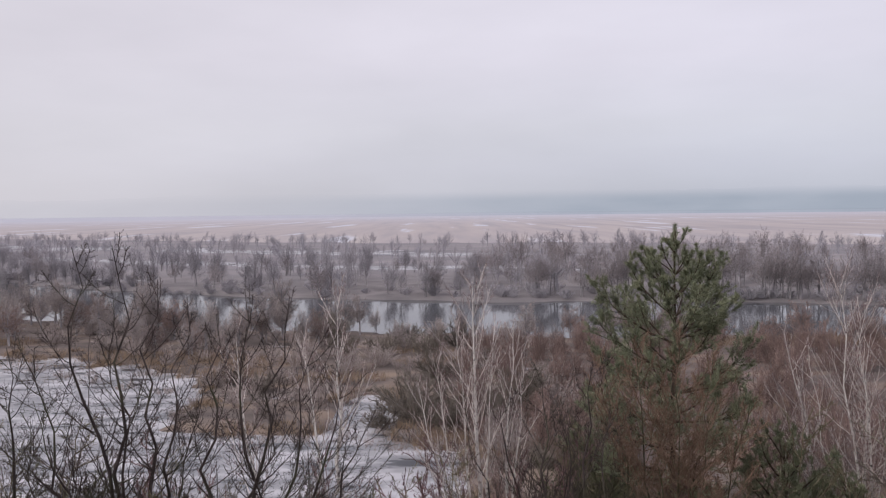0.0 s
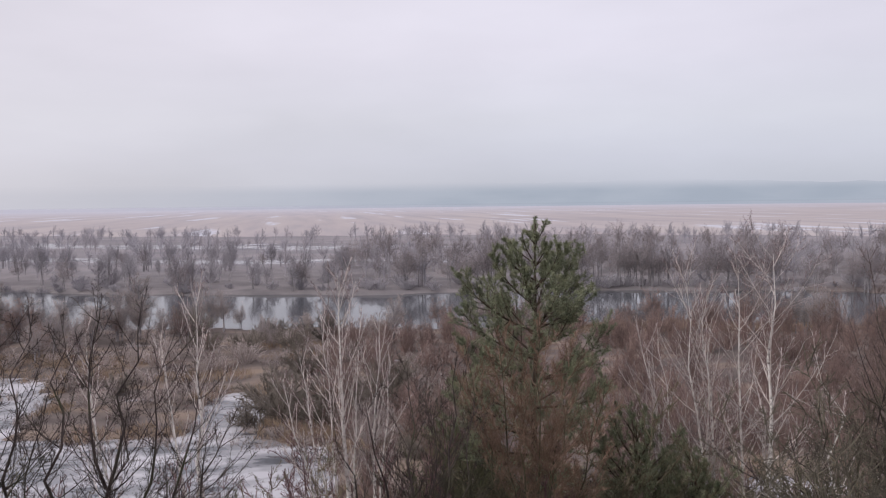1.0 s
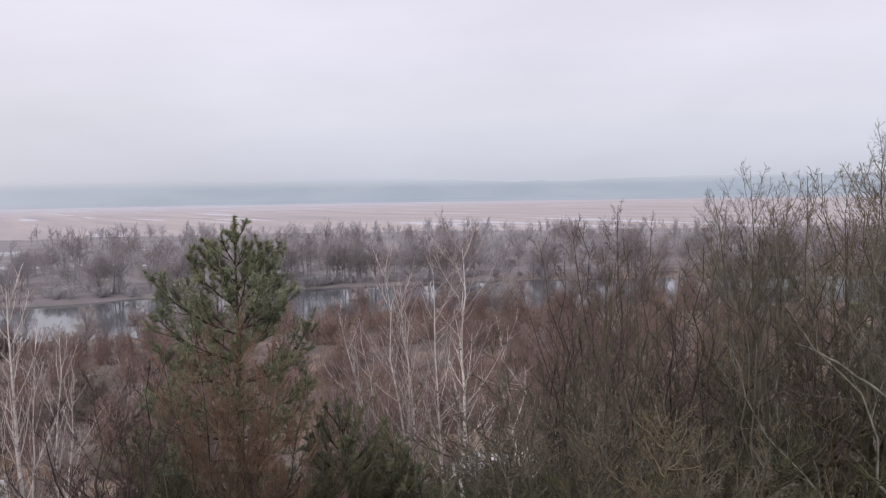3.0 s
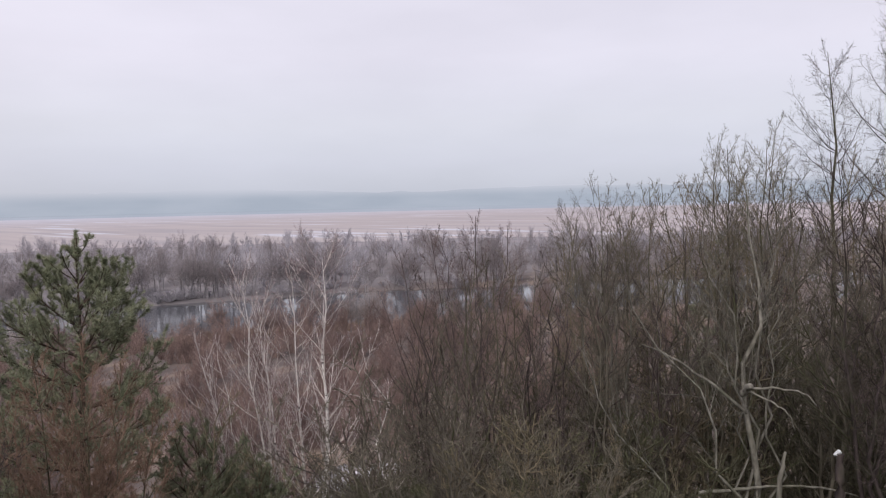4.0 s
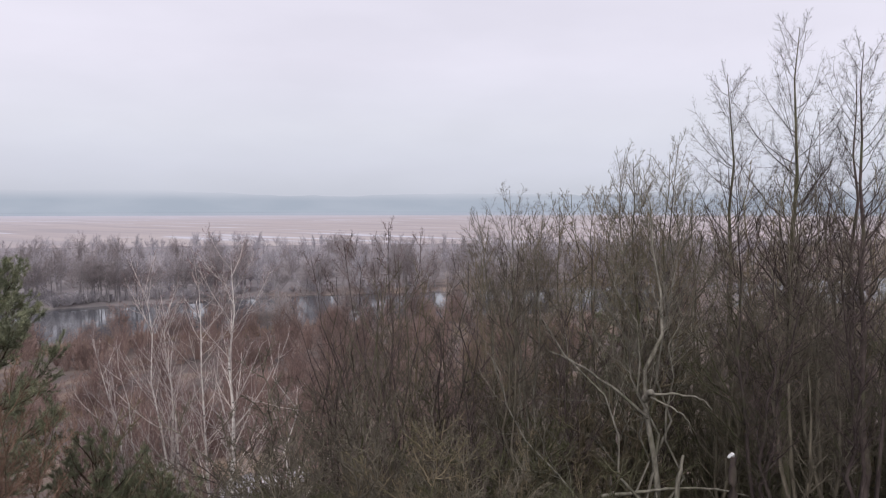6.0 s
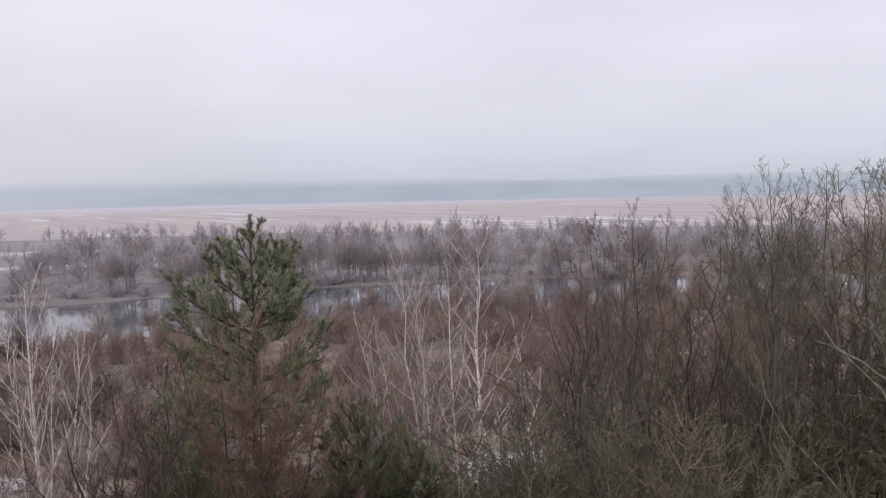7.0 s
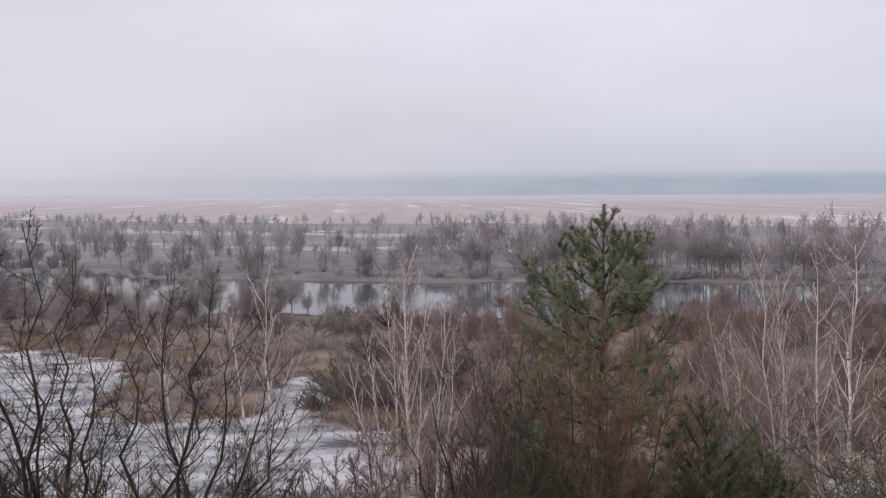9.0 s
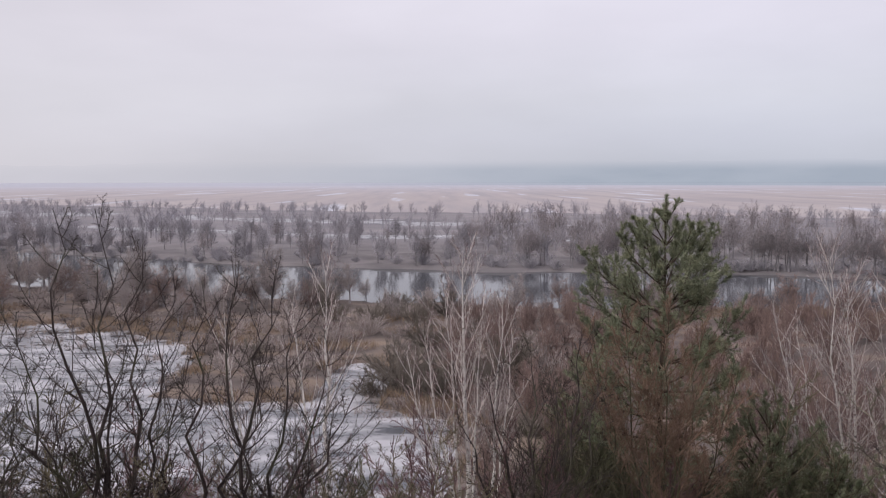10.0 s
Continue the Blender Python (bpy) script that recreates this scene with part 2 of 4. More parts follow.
def shoots(rng, P, R, n, t0, t1, angle, length, k, up, wob, thick, least, shade=0.65, spin=2.4):
    """n side shoots on each polyline: returns their polylines, radii and the parent of each."""
    m, k0, _ = P.shape
    t = np.clip(t0 + (t1 - t0) * (np.arange(n)[None] + rng.uniform(-0.4, 1.4, (m, n))) / n, t0 * 0.8, t1)
    f = t * (k0 - 1)
    i = np.clip(f.astype(int), 0, k0 - 2)
    w = (f - i)[..., None]
    row = np.arange(m)[:, None]
    base = P[row, i] * (1 - w) + P[row, i + 1] * w
    tan = unit(P[row, i + 1] - P[row, i])
    r0 = R[row, i] * (1 - w[..., 0]) + R[row, i + 1] * w[..., 0]
    span = np.linalg.norm(np.diff(P, axis=1), axis=2).sum(1)[:, None]
    az = np.arange(n)[None] * spin + rng.random((m, 1)) * 6.28 + rng.normal(0, 0.5, (m, n))
    ref = np.where(np.abs(tan[..., 2:]) > 0.9, np.array([1.0, 0, 0]), np.array([0, 0, 1.0]))
    a = unit(np.cross(tan, ref))
    b = np.cross(tan, a)
    ang = np.radians(angle) * rng.uniform(0.5, 1.4, (m, n))
    d = tan * np.cos(ang)[..., None] + (a * np.cos(az)[..., None] + b * np.sin(az)[..., None]) * np.sin(ang)[..., None]
    size = span * length * (1 - shade * t) * rng.uniform(0.4, 1.25, (m, n))
    step = (size / (k - 1))[..., None]
    line = [base]
    for _ in range(k - 1):
        line.append(line[-1] + d * step)
        d = unit(d + np.array([0, 0, up / (k - 1)]) + rng.normal(0, wob, d.shape))
    pts = np.stack(line, 2).reshape(m * n, k, 3)
    r = np.maximum(r0 * thick, least)[..., None] * np.linspace(1, 0.35, k)
    return pts, np.maximum(r, least * 0.6).reshape(m * n, k), np.repeat(np.arange(m), n)


def stem(rng, foot, top, r, k=9, bow=1.5, wob=0.02):
    """A stem from its foot to its top that leans first and rises then."""
    s = np.linspace(0, 1, k)[:, None]
    foot, top = np.asarray(foot, float), np.asarray(top, float)
    flat = np.append((top - foot)[:2], 0)
    p = foot + np.array([0, 0, top[2] - foot[2]]) * s + flat * s ** bow
    size = top[2] - foot[2]
    p[1:-1] += rng.normal(0, wob * size * 0.5, (k - 2, 3)) * [1, 1, 0.2]
    return p, r * (1 - 0.95 * s[:, 0] ** 0.9)


# ---- the lie of the land: bluff, flood plain, river, ponds ----
WATER = 0.0
RIVER_X = np.array([-900, -400, -250, -150, -110, -50, 0, 50, 100, 150, 250, 400, 900.0])
RIVER_Y = np.array([640, 360, 285, 229, 203, 176, 161, 157.5, 145, 117, 60, -40, -400.0])


def river_mid(x):
    return sum(np.interp(x + o, RIVER_X, RIVER_Y) for o in (-24, -12, 0, 12, 24)) / 5


def far_shore(x):
    return river_mid(x) + 28


def lumps(x, y, size, seed):
    """Cheap smooth unevenness from a few crossing waves."""
    r = np.random.default_rng(seed)
    out = 0
    for k in range(7):
        a, ph, f = r.random() * 6.28, r.random() * 6.28, (0.6 + 0.45 * k) / size
        out = out + np.sin((x * np.cos(a) + y * np.sin(a)) * f * 6.28 + ph) / (1 + 0.5 * k)
    return out / 2.2


def pond(x, y):
    """Above 0 inside the frozen hollows at the foot of the bluff."""
    big = 1 - np.abs((x + 62) / 34) ** 4 - ((y - 92 + 0.3 * (x + 60)) / 29) ** 2
    near = 1 - np.abs((x + 24) / 27) ** 4 - ((y - 61) / 18) ** 2
    arm = 1.1 - ((x + 8.5) / 4) ** 2 - ((y - 80) / 13) ** 2
    small = 0.9 - ((x - 32) / 9) ** 2 - ((y - 52.5) / 4.5) ** 2
    return np.maximum(np.maximum(big, arm), np.maximum(near, small)) + 0.20 * lumps(x, y, 23, 5) + 0.14 * lumps(x, y, 6, 6)


def far_pond(x, y):
    d = y - far_shore(x)
    strip = np.exp(-((d - 105) / 15) ** 2) + np.exp(-((d - 200) / 24) ** 2) + 0.55 * np.exp(-((d - 28) / 7) ** 2)
    return strip * np.clip((120 - x) / 120, 0.25, 1) + 0.35 * lumps(x * 0.4, y, 46, 8) - 0.52


def height(x, y):
    x, y = np.asarray(x, float), np.asarray(y, float)
    s = 0.97 * y + 0.5 * np.clip(x, 0, None) - 0.08 * np.clip(x, None, 0)
    slope = 20.4 - 0.46 * np.clip(s - 1.8, 0, None)
    slope = slope + 0.35 * lumps(x, y, 9, 2) * np.clip(s / 6, 0, 1)
    plain = 0.75 + 0.3 * lumps(x, y, 31, 3)
    plain = plain - 1.4 * np.clip(pond(x, y) * 3, 0, 1) - 1.4 * np.clip(far_pond(x, y) * 4, 0, 1)
    d = (y - river_mid(x)) / np.sqrt(1 + np.interp(x, RIVER_X, np.gradient(RIVER_Y, RIVER_X)) ** 2)
    plain = plain - 2.6 * np.clip((27.5 + 2.2 * lumps(x, y, 40, 4) - np.abs(d)) / 3, 0, 1)
    m = np.clip((slope - plain + 2) / 4, 0, 1)
    return np.where(slope > plain + 2, slope, plain + (slope - plain) * m * m * 0.5 * (slope > plain - 2))


def ground_at(x, y):
    return float(height(x, y))


def sheet(name, xs, ys, z, mat, label, kind="structure", category=""):
    X, Y = np.meshgrid(xs, ys)
    Z = z(X, Y) if callable(z) else np.full_like(X, z)
    i = np.arange(X.size).reshape(X.shape)
    q = np.stack([i[:-1, :-1], i[:-1, 1:], i[1:, 1:], i[1:, :-1]], -1).reshape(-1, 4)
    ob = new(name, mesh_of(name, np.stack([X, Y, Z], -1).reshape(-1, 3), q, [mat]))
    return tagged(ob, label, category or name, kind=kind)


def spaced(*runs):
    return np.unique(np.concatenate([np.arange(a, b, s) for a, b, s in runs]))


gx = spaced((-4600, -900, 370), (-900, -300, 60), (-300, -110, 6), (-110, 120, 1.6), (120, 320, 6), (320, 900, 60), (900, 4700, 380))
gy = spaced((-3000, -200, 400), (-200, -20, 20), (-20, 140, 1.6), (140, 240, 2.2), (240, 460, 6), (460, 900, 40), (900, 4700, 380))
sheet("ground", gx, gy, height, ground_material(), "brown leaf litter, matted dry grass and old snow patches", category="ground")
sheet("river", np.linspace(-900, 900, 60), np.linspace(-395, 640, 40), WATER, water_material(), "calm grey river reflecting sky and bare trees", category="water")
ice = ice_material()
sheet("pond_ice", np.linspace(-112, 56, 40), np.linspace(30, 128, 24), 0.16, ice, "white melting ice sheet on the flooded hollow", category="ice")
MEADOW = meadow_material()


def shore_sheet(name, xs, vs, z, mat, label, category, kind="structure", sunk=-1.0):
    """A level sheet that follows the far shore, vs metres behind it."""
    X, V = np.meshgrid(xs, vs)
    Y = far_shore(X) + V
    i = np.arange(X.size).reshape(X.shape)
    q = np.stack([i[:-1, :-1], i[:-1, 1:], i[1:, 1:], i[1:, :-1]], -1).reshape(-1, 4)
    ob = new(name, mesh_of(name, np.stack([X, Y, np.where(V < sunk, -0.8, z)], -1).reshape(-1, 3), q, [mat]))
    return tagged(ob, label, category, kind=kind)


shore_sheet("far_ice", np.linspace(-420, 320, 90), np.linspace(10, 300, 12), 0.14, ice, "white ice on flooded hollows behind the far bank", "ice")
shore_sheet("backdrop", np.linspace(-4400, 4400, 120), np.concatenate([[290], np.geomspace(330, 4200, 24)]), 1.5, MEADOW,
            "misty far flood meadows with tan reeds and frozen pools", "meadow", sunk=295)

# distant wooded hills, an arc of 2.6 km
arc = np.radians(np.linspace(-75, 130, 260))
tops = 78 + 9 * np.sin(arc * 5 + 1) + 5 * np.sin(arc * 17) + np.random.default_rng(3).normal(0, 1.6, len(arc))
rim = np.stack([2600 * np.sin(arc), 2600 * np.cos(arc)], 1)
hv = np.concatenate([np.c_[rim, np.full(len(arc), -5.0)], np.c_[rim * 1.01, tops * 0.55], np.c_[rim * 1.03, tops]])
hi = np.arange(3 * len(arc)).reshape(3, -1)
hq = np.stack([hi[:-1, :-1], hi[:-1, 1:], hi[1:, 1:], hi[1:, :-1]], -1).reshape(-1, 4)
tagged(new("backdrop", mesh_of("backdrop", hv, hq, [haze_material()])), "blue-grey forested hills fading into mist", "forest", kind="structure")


# ---- trees ----
def bare_tree(name, label, foot, stems, mats, seed, n=(15, 8, 6), angle=(46, 42, 40), length=(0.42, 0.5, 0.45), up=(0.34, 0.2, 0.1),
              first=0.22, twig=0.0032, category="tree", group="", shade=0.8, bow=1.5, wob=(0.07, 0.10, 0.12), r_limb=0.5, least=None, feet=0.10, fine=2, last=0.95, sway=0.02):
    """A leafless tree: one trunk a stem, limbs with side branches, and twigs on each limb; thin stems carry fewer limbs."""
    rng = np.random.default_rng(seed)
    root = tagged(new(name), label, category, group)
    root.location = (foot[0], foot[1], ground_at(*foot) - 0.1)
    o = np.array(root.location)
    wood, limb_m, twig_m = (MAT[k] for k in mats)
    thickest = max(r for _, r in stems)
    for top, r in stems:
        P, R = stem(rng, (rng.normal(0, feet, 3) + (np.array(top) - o) * min(feet, 0.7)) * [1, 1, 0] * (len(stems) > 1), np.array(top) - o, r, bow=bow, wob=sway)
        part("trunk", mesh_of("trunk", *tubes(P[None], R[None], 8), [wood]), root)
        count = max(int(n[0] * min(1, 0.35 + 0.65 * r / thickest)), 5)
        A, RA, _ = shoots(rng, P[None], R[None], count, first, last, angle[0], length[0], 7, up[0], wob[0], r_limb, least or twig * 1.6, shade)
        B, RB, ib = shoots(rng, A, RA, n[1], 0.18, 1.0, angle[1], length[1], 5, up[1], wob[1], 0.6, 0.6 * least if least else twig * 1.15, 0.5)
        C, RC, ic = shoots(rng, B, RB, n[2], 0.15, 1.0, angle[2], length[2], fine, up[2], wob[2], 0.6, twig, 0.45)
        ic = ib[ic]
        for k in range(len(A)):
            limb = part("limb", mesh_of("limb", *joined(tubes(A[k:k + 1], RA[k:k + 1], 5), tubes(B[ib == k], RB[ib == k], 3)), [limb_m]), root)
            tagged(part("twig_spray", mesh_of("twig_spray", *tubes(C[ic == k], RC[ic == k], 3), [twig_m]), limb), kind="stuff")
    return root


def crowned_tree(name, label, foot, heads, mats, seed, limbs=18, n=(9, 7), twig=0.0018, first=0.3, bow=1.6, feet=0.04, sway=0.02, crook=0.12, rise=(0.8, 1.7), fork=0.42,
                 length=(0.42, 0.5), up=(0.4, 0.25), category="tree", group="", split=True, least=None):
    """A leafless tree of one or more stems, each with a rounded head (top, half width, depth, stem radius) that its ascending limbs reach out to fill."""
    rng = np.random.default_rng(seed)
    root = tagged(new(name), label, category, group)
    root.location = (foot[0], foot[1], ground_at(*foot) - 0.1)
    o = np.array(root.location)
    wood, limb_m, twig_m = (MAT[k] for k in mats)
    least = least or 2.0 * twig
    boughs, sprays = [], []
    for top, wide, deep, r in heads:
        end = np.array(top) - o
        P, R = stem(rng, rng.normal(0, feet, 3) * [1, 1, 0] * (len(heads) > 1) + end * [feet, feet, 0], end - [0, 0, 0.06 * deep], r, 12, bow, sway)
        R = np.maximum(R, least)
        if split:
            part("trunk", mesh_of("trunk", *tubes(P[None], R[None], 8), [wood]), root)
        else:
            boughs.append(tubes(P[None], R[None], 6))
        f = (np.arange(limbs) + rng.random(limbs)) / limbs
        shape = np.where(f > 0.4, np.sqrt(np.clip(1 - ((f - 0.4) / 0.62) ** 2, 0, 1)), 0.6 + f)
        out = wide * shape * np.sqrt(rng.uniform(0.15, 1.0, limbs)) * 0.86
        a = np.arange(limbs) * 2.4 + rng.normal(0, 0.5, limbs)
        tz = end[2] - deep * (1 - f) * 0.97
        bz = np.clip(tz - out * rng.uniform(*rise, limbs) - 0.1, first * end[2], end[2] - 0.12 * deep)
        line = np.stack([np.interp(bz, P[:, 2], P[:, k]) for k in range(2)] + [bz], 1)
        axis = np.stack([np.interp(tz, P[:, 2], P[:, k]) for k in range(2)], 1)
        tip = np.stack([axis[:, 0] + out * np.cos(a), axis[:, 1] + out * np.sin(a), tz], 1)
        q = np.linspace(0, 1, 8)[None, :, None]
        bend = np.cumsum(rng.normal(0, crook, (limbs, 8, 3)), 1) / 8 * np.linalg.norm(tip - line, axis=1)[:, None, None]
        A = line[:, None] + (tip - line)[:, None] * np.concatenate([q ** 0.85, q ** 0.85, q ** 1.12], 2) + (bend - bend[:, :1])
        r0 = np.maximum(np.interp(bz, P[:, 2], R) * fork, least * 1.5)
        RA = np.maximum(r0[:, None] * np.linspace(1, 0.15, 8), least)
        B, RB, ib = shoots(rng, A, RA, n[0], 0.2, 1.0, 48, length[0], 5, up[0], crook, 0.5, least * 0.7, 0.5)
        C, RC, ic = shoots(rng, B, RB, n[1], 0.15, 1.0, 52, length[1], 3 if split else 2, up[1], crook, 0.6, twig, 0.45)
        ic = ib[ic]
        if split:
            for k in range(limbs):
                limb = part("limb", mesh_of("limb", *joined(tubes(A[k:k + 1], RA[k:k + 1], 5), tubes(B[ib == k], RB[ib == k], 3)), [limb_m]), root)
                tagged(part("twig_spray", mesh_of("twig_spray", *tubes(C[ic == k], RC[ic == k], 3), [twig_m]), limb), kind="stuff")
        else:
            boughs += [tubes(A, RA, 4), tubes(B, RB, 3)]
            sprays.append(tubes(C, RC, 3))
    if boughs:
        tagged(part("branchwork", mesh_of("branchwork", *joined(*boughs), [limb_m]), root), kind="stuff")
        tagged(part("twig_haze", mesh_of("twig_haze", *joined(*sprays), [twig_m]), root), kind="stuff")
    return root


def pine(name, label, foot, top, seed, whorls, reach, gap=0.6, tuft=60, spread_at=(42, 54), category="pine tree", droop=9.0):
    """A young pine: whorls of rising branches, each with short side shoots that carry tufts of needles."""
    rng = np.random.default_rng(seed)
    root = tagged(new(name), label, category)
    root.location = (foot[0], foot[1], ground_at(*foot) - 0.1)
    o = np.array(root.location)
    P, R = stem(rng, (0, 0, 0), np.array(top) - o, 0.11, 12, 1.2, 0.006)
    part("trunk", mesh_of("trunk", *tubes(P[None], np.maximum(R, 0.012)[None], 9), [MAT["pine_bark"]]), root)
    tall = P[-1, 2]

    def needles(S, count, start=0.1):
        """Forward-pointing needles along shoots S (n, k, 3)."""
        n, k, _ = S.shape
        t = rng.uniform(start, 1.02, (n, count)) * (k - 1)
        i = np.clip(t.astype(int), 0, k - 2)
        w = (t - i)[..., None]
        row = np.arange(n)[:, None]
        base = S[row, i] * (1 - w) + S[row, i + 1] * w
        tan = unit(S[row, i + 1] - S[row, i])
        d = unit(tan * 0.85 + unit(rng.normal(0, 1, base.shape)) * 0.8)
        long = rng.uniform(0.05, 0.095, base.shape[:2])[..., None]
        wide = unit(np.cross(d, rng.normal(0, 1, base.shape))) * 0.0052
        v = np.stack([base - wide, base + wide, base + d * long], 2).reshape(-1, 3)
        return v, np.arange(len(v)).reshape(-1, 3)

    for w in range(whorls):
        h = tall - 0.36 - gap * w * (1 + 0.02 * w)
        if h < 0.6:
            break
        depth = tall - h
        count = 5 if w else 4
        for c in range(count):
            az = c * 6.283 / count + w * 1.1 + rng.normal(0, 0.25)
            size = reach(depth) * rng.uniform(0.72, 1.12)
            tilt = np.radians(min(rng.uniform(*spread_at) + max(depth - 1.4, 0) * droop, 88))
            tilt *= min(0.55 + 0.45 * depth, 1)
            d = np.array([np.cos(az) * np.sin(tilt), np.sin(az) * np.sin(tilt), np.cos(tilt)])
            base = h + rng.normal(0, 0.07)
            at = np.array([np.interp(base, P[:, 2], P[:, 0]), np.interp(base, P[:, 2], P[:, 1]), base])
            line = [at]
            for s in range(8):
                line.append(line[-1] + d * size / 8)
                d = unit(d + [0, 0, 0.01 + 0.028 * s] + rng.normal(0, 0.05, 3))
            A = np.array(line)[None]
            RA = np.linspace(0.008 + 0.010 * size, 0.005, 9)[None]
            full = min(max((depth - 0.6) / 1.1, 0), 1)
            m = max(int(4 + (4 + 4 * full) * size), 5)
            B, RB, _ = shoots(rng, A, RA, m, 0.38 - 0.14 * full, 0.97, 42, 0.27 + 0.12 * full if size > 0.5 else 0.4, 5, 0.9, 0.06, 0.6, 0.004, 0.5, 2.4)
            lots = [tubes(A, RA, 5), tubes(B, RB, 3)]
            green = [needles(A[:, 4:], int(tuft * (1 + 1.6 * size))), needles(B, tuft, 0.2)]
            if size > 0.7:
                C, RC, _ = shoots(rng, B, RB, 2 + int(2.4 * full), 0.3, 1.0, 40, 0.5, 3, 0.7, 0.06, 0.7, 0.0035, 0.3, 3.0)
                lots.append(tubes(C, RC, 3)), green.append(needles(C, int(tuft * 0.75)))
            limb = part("branch", mesh_of("branch", *joined(*lots), [MAT["pine_bark"]]), root)
            tagged(part("foliage", mesh_of("foliage", *joined(*green), [MAT["needles"]], smooth=False), limb), kind="stuff")
    tip = np.linspace(P[-1] - [0, 0, 0.9], P[-1], 5)[None]
    tagged(part("foliage", mesh_of("foliage", *needles(tip, 5 * tuft), [MAT["needles"]], smooth=False), root), kind="stuff")
    return root


ALDER = ("alder_bark", "alder_bark", "alder_twig")
PURPLE = ("alder_bark", "purple_twig", "purple_twig")
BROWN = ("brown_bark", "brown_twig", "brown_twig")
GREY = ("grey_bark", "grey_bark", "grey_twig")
BIRCH = ("birch_bark", "birch_limb", "birch_twig")

# young alders close below the viewpoint
SPRAWL = dict(n=(17, 9, 7), first=0.2, twig=0.0022, fine=3, feet=0.06, bow=0.72, angle=(42, 40, 40), length=(0.42, 0.46, 0.42), shade=0.7, r_limb=0.42, up=(0.55, 0.4, 0.25), wob=(0.06, 0.08, 0.1), sway=0.035)
BUSHY = dict(limbs=20, n=(9, 7), twig=0.0017, bow=0.8, feet=0.05, sway=0.035, crook=0.09, rise=(0.7, 1.5), first=0.16, fork=0.42, up=(0.25, 0.1))
crowned_tree("alder_tree", "dark slender leafless alder with several upright stems", (-3.2, 7.9),
             [((-3.6, 7.66, 21.85), 0.65, 2.8, 0.036), ((-3.27, 7.81, 21.87), 0.65, 3.0, 0.038), ((-2.88, 7.96, 21.5), 0.65, 2.8, 0.036), ((-4.05, 7.45, 20.9), 0.70, 2.2, 0.033), ((-2.62, 8.05, 21.2), 0.59, 2.5, 0.03),
              ((-2.5, 8.1, 20.25), 0.65, 1.8, 0.028), ((-4.0, 7.6, 20.3), 0.65, 1.8, 0.028), ((-3.45, 8.2, 20.9), 0.70, 2.2, 0.03)], ALDER, 11, **BUSHY)
crowned_tree("alder_tree", "dark leafless alder with spreading lower boughs", (-2.15, 8.0),
             [((-2.02, 8.03, 21.35), 0.50, 2.2, 0.032), ((-1.58, 8.13, 21.3), 0.59, 2.8, 0.034), ((-0.97, 8.23, 20.45), 0.62, 2.0, 0.032), ((-0.72, 8.26, 20.0), 0.62, 1.6, 0.03), ((-1.3, 8.2, 20.85), 0.59, 2.2, 0.03),
              ((-1.75, 8.0, 20.4), 0.62, 2.0, 0.028)], ALDER, 12, **BUSHY)
crowned_tree("alder_tree", "thin dark alder with one bent stem", (-2.45, 7.9), [((-2.3, 7.96, 21.1), 0.53, 2.2, 0.034)], ALDER, 14, **BUSHY)
crowned_tree("alder_tree", "low dark leafless alder at the brow of the bluff", (-4.6, 7.9),
             [((-4.4, 7.89, 20.8), 0.65, 2.2, 0.036), ((-4.95, 8.1, 20.6), 0.65, 2.2, 0.034), ((-4.0, 7.6, 20.0), 0.62, 1.8, 0.028)], ALDER, 13, **BUSHY)

# birches on the slope
WHITE = dict(n=(20, 9, 9), angle=(40, 34, 34), length=(0.32, 0.48, 0.45), first=0.36, r_limb=0.38, least=0.0062, twig=0.0024, up=(0.42, 0.3, 0.1), wob=(0.04, 0.06, 0.09), shade=0.7, bow=1.0, sway=0.012, last=1.0)
bare_tree("birch_tree", "small white-stemmed leafless birch with pale upswept branches", (-1.62, 12.0), [((-1.62, 11.97, 20.6), 0.055)], BIRCH, 21,
          **dict(WHITE, n=(24, 8, 8), angle=(27, 28, 30), first=0.48, length=(0.36, 0.45, 0.42), least=0.006))
bare_tree("birch_tree", "thin pale leafless birch leaning on the slope", (-2.75, 11.8), [((-3.09, 11.68, 20.2), 0.04)], BIRCH, 22, **dict(WHITE, angle=(28, 30, 30)))
bare_tree("birch_tree", "slight white birch bent to one side", (-1.45, 12.0), [((-2.22, 11.88, 20.15), 0.038)], BIRCH, 29, **dict(WHITE, angle=(28, 30, 30), n=(15, 8, 7)))
bare_tree("birch_tree", "white leafless birch with steep pale branches and reddish twigs", (0.62, 13.57),
          [((0.5, 13.58, 20.75), 0.064), ((-0.47, 13.57, 19.0), 0.042), ((-0.18, 13.5, 19.4), 0.036), ((0.2, 13.6, 20.1), 0.034), ((0.85, 13.5, 19.8), 0.034)], BIRCH, 23,
          **dict(WHITE, n=(26, 9, 8), angle=(30, 30, 30), bow=0.85, feet=0.04))
bare_tree("birch_tree", "slim pale birch with close upright branches", (0.98, 13.55), [((1.19, 13.54, 19.9), 0.045), ((1.4, 13.6, 19.3), 0.034)], BIRCH, 20, **dict(WHITE, angle=(26, 28, 30)))
bare_tree("birch_tree", "tall white-trunked birch with black scars and reddish twigs", (9.36, 14.94), [((9.43, 14.88, 20.85), 0.088)], BIRCH, 24,
          **dict(WHITE, n=(34, 10, 9), angle=(42, 36, 34), length=(0.34, 0.5, 0.45), first=0.42))
bare_tree("birch_tree", "slim white birch beside the taller one", (9.0, 15.2), [((8.86, 15.23, 20.6), 0.055)], BIRCH, 25, **dict(WHITE, n=(30, 9, 8), angle=(42, 34, 32)))
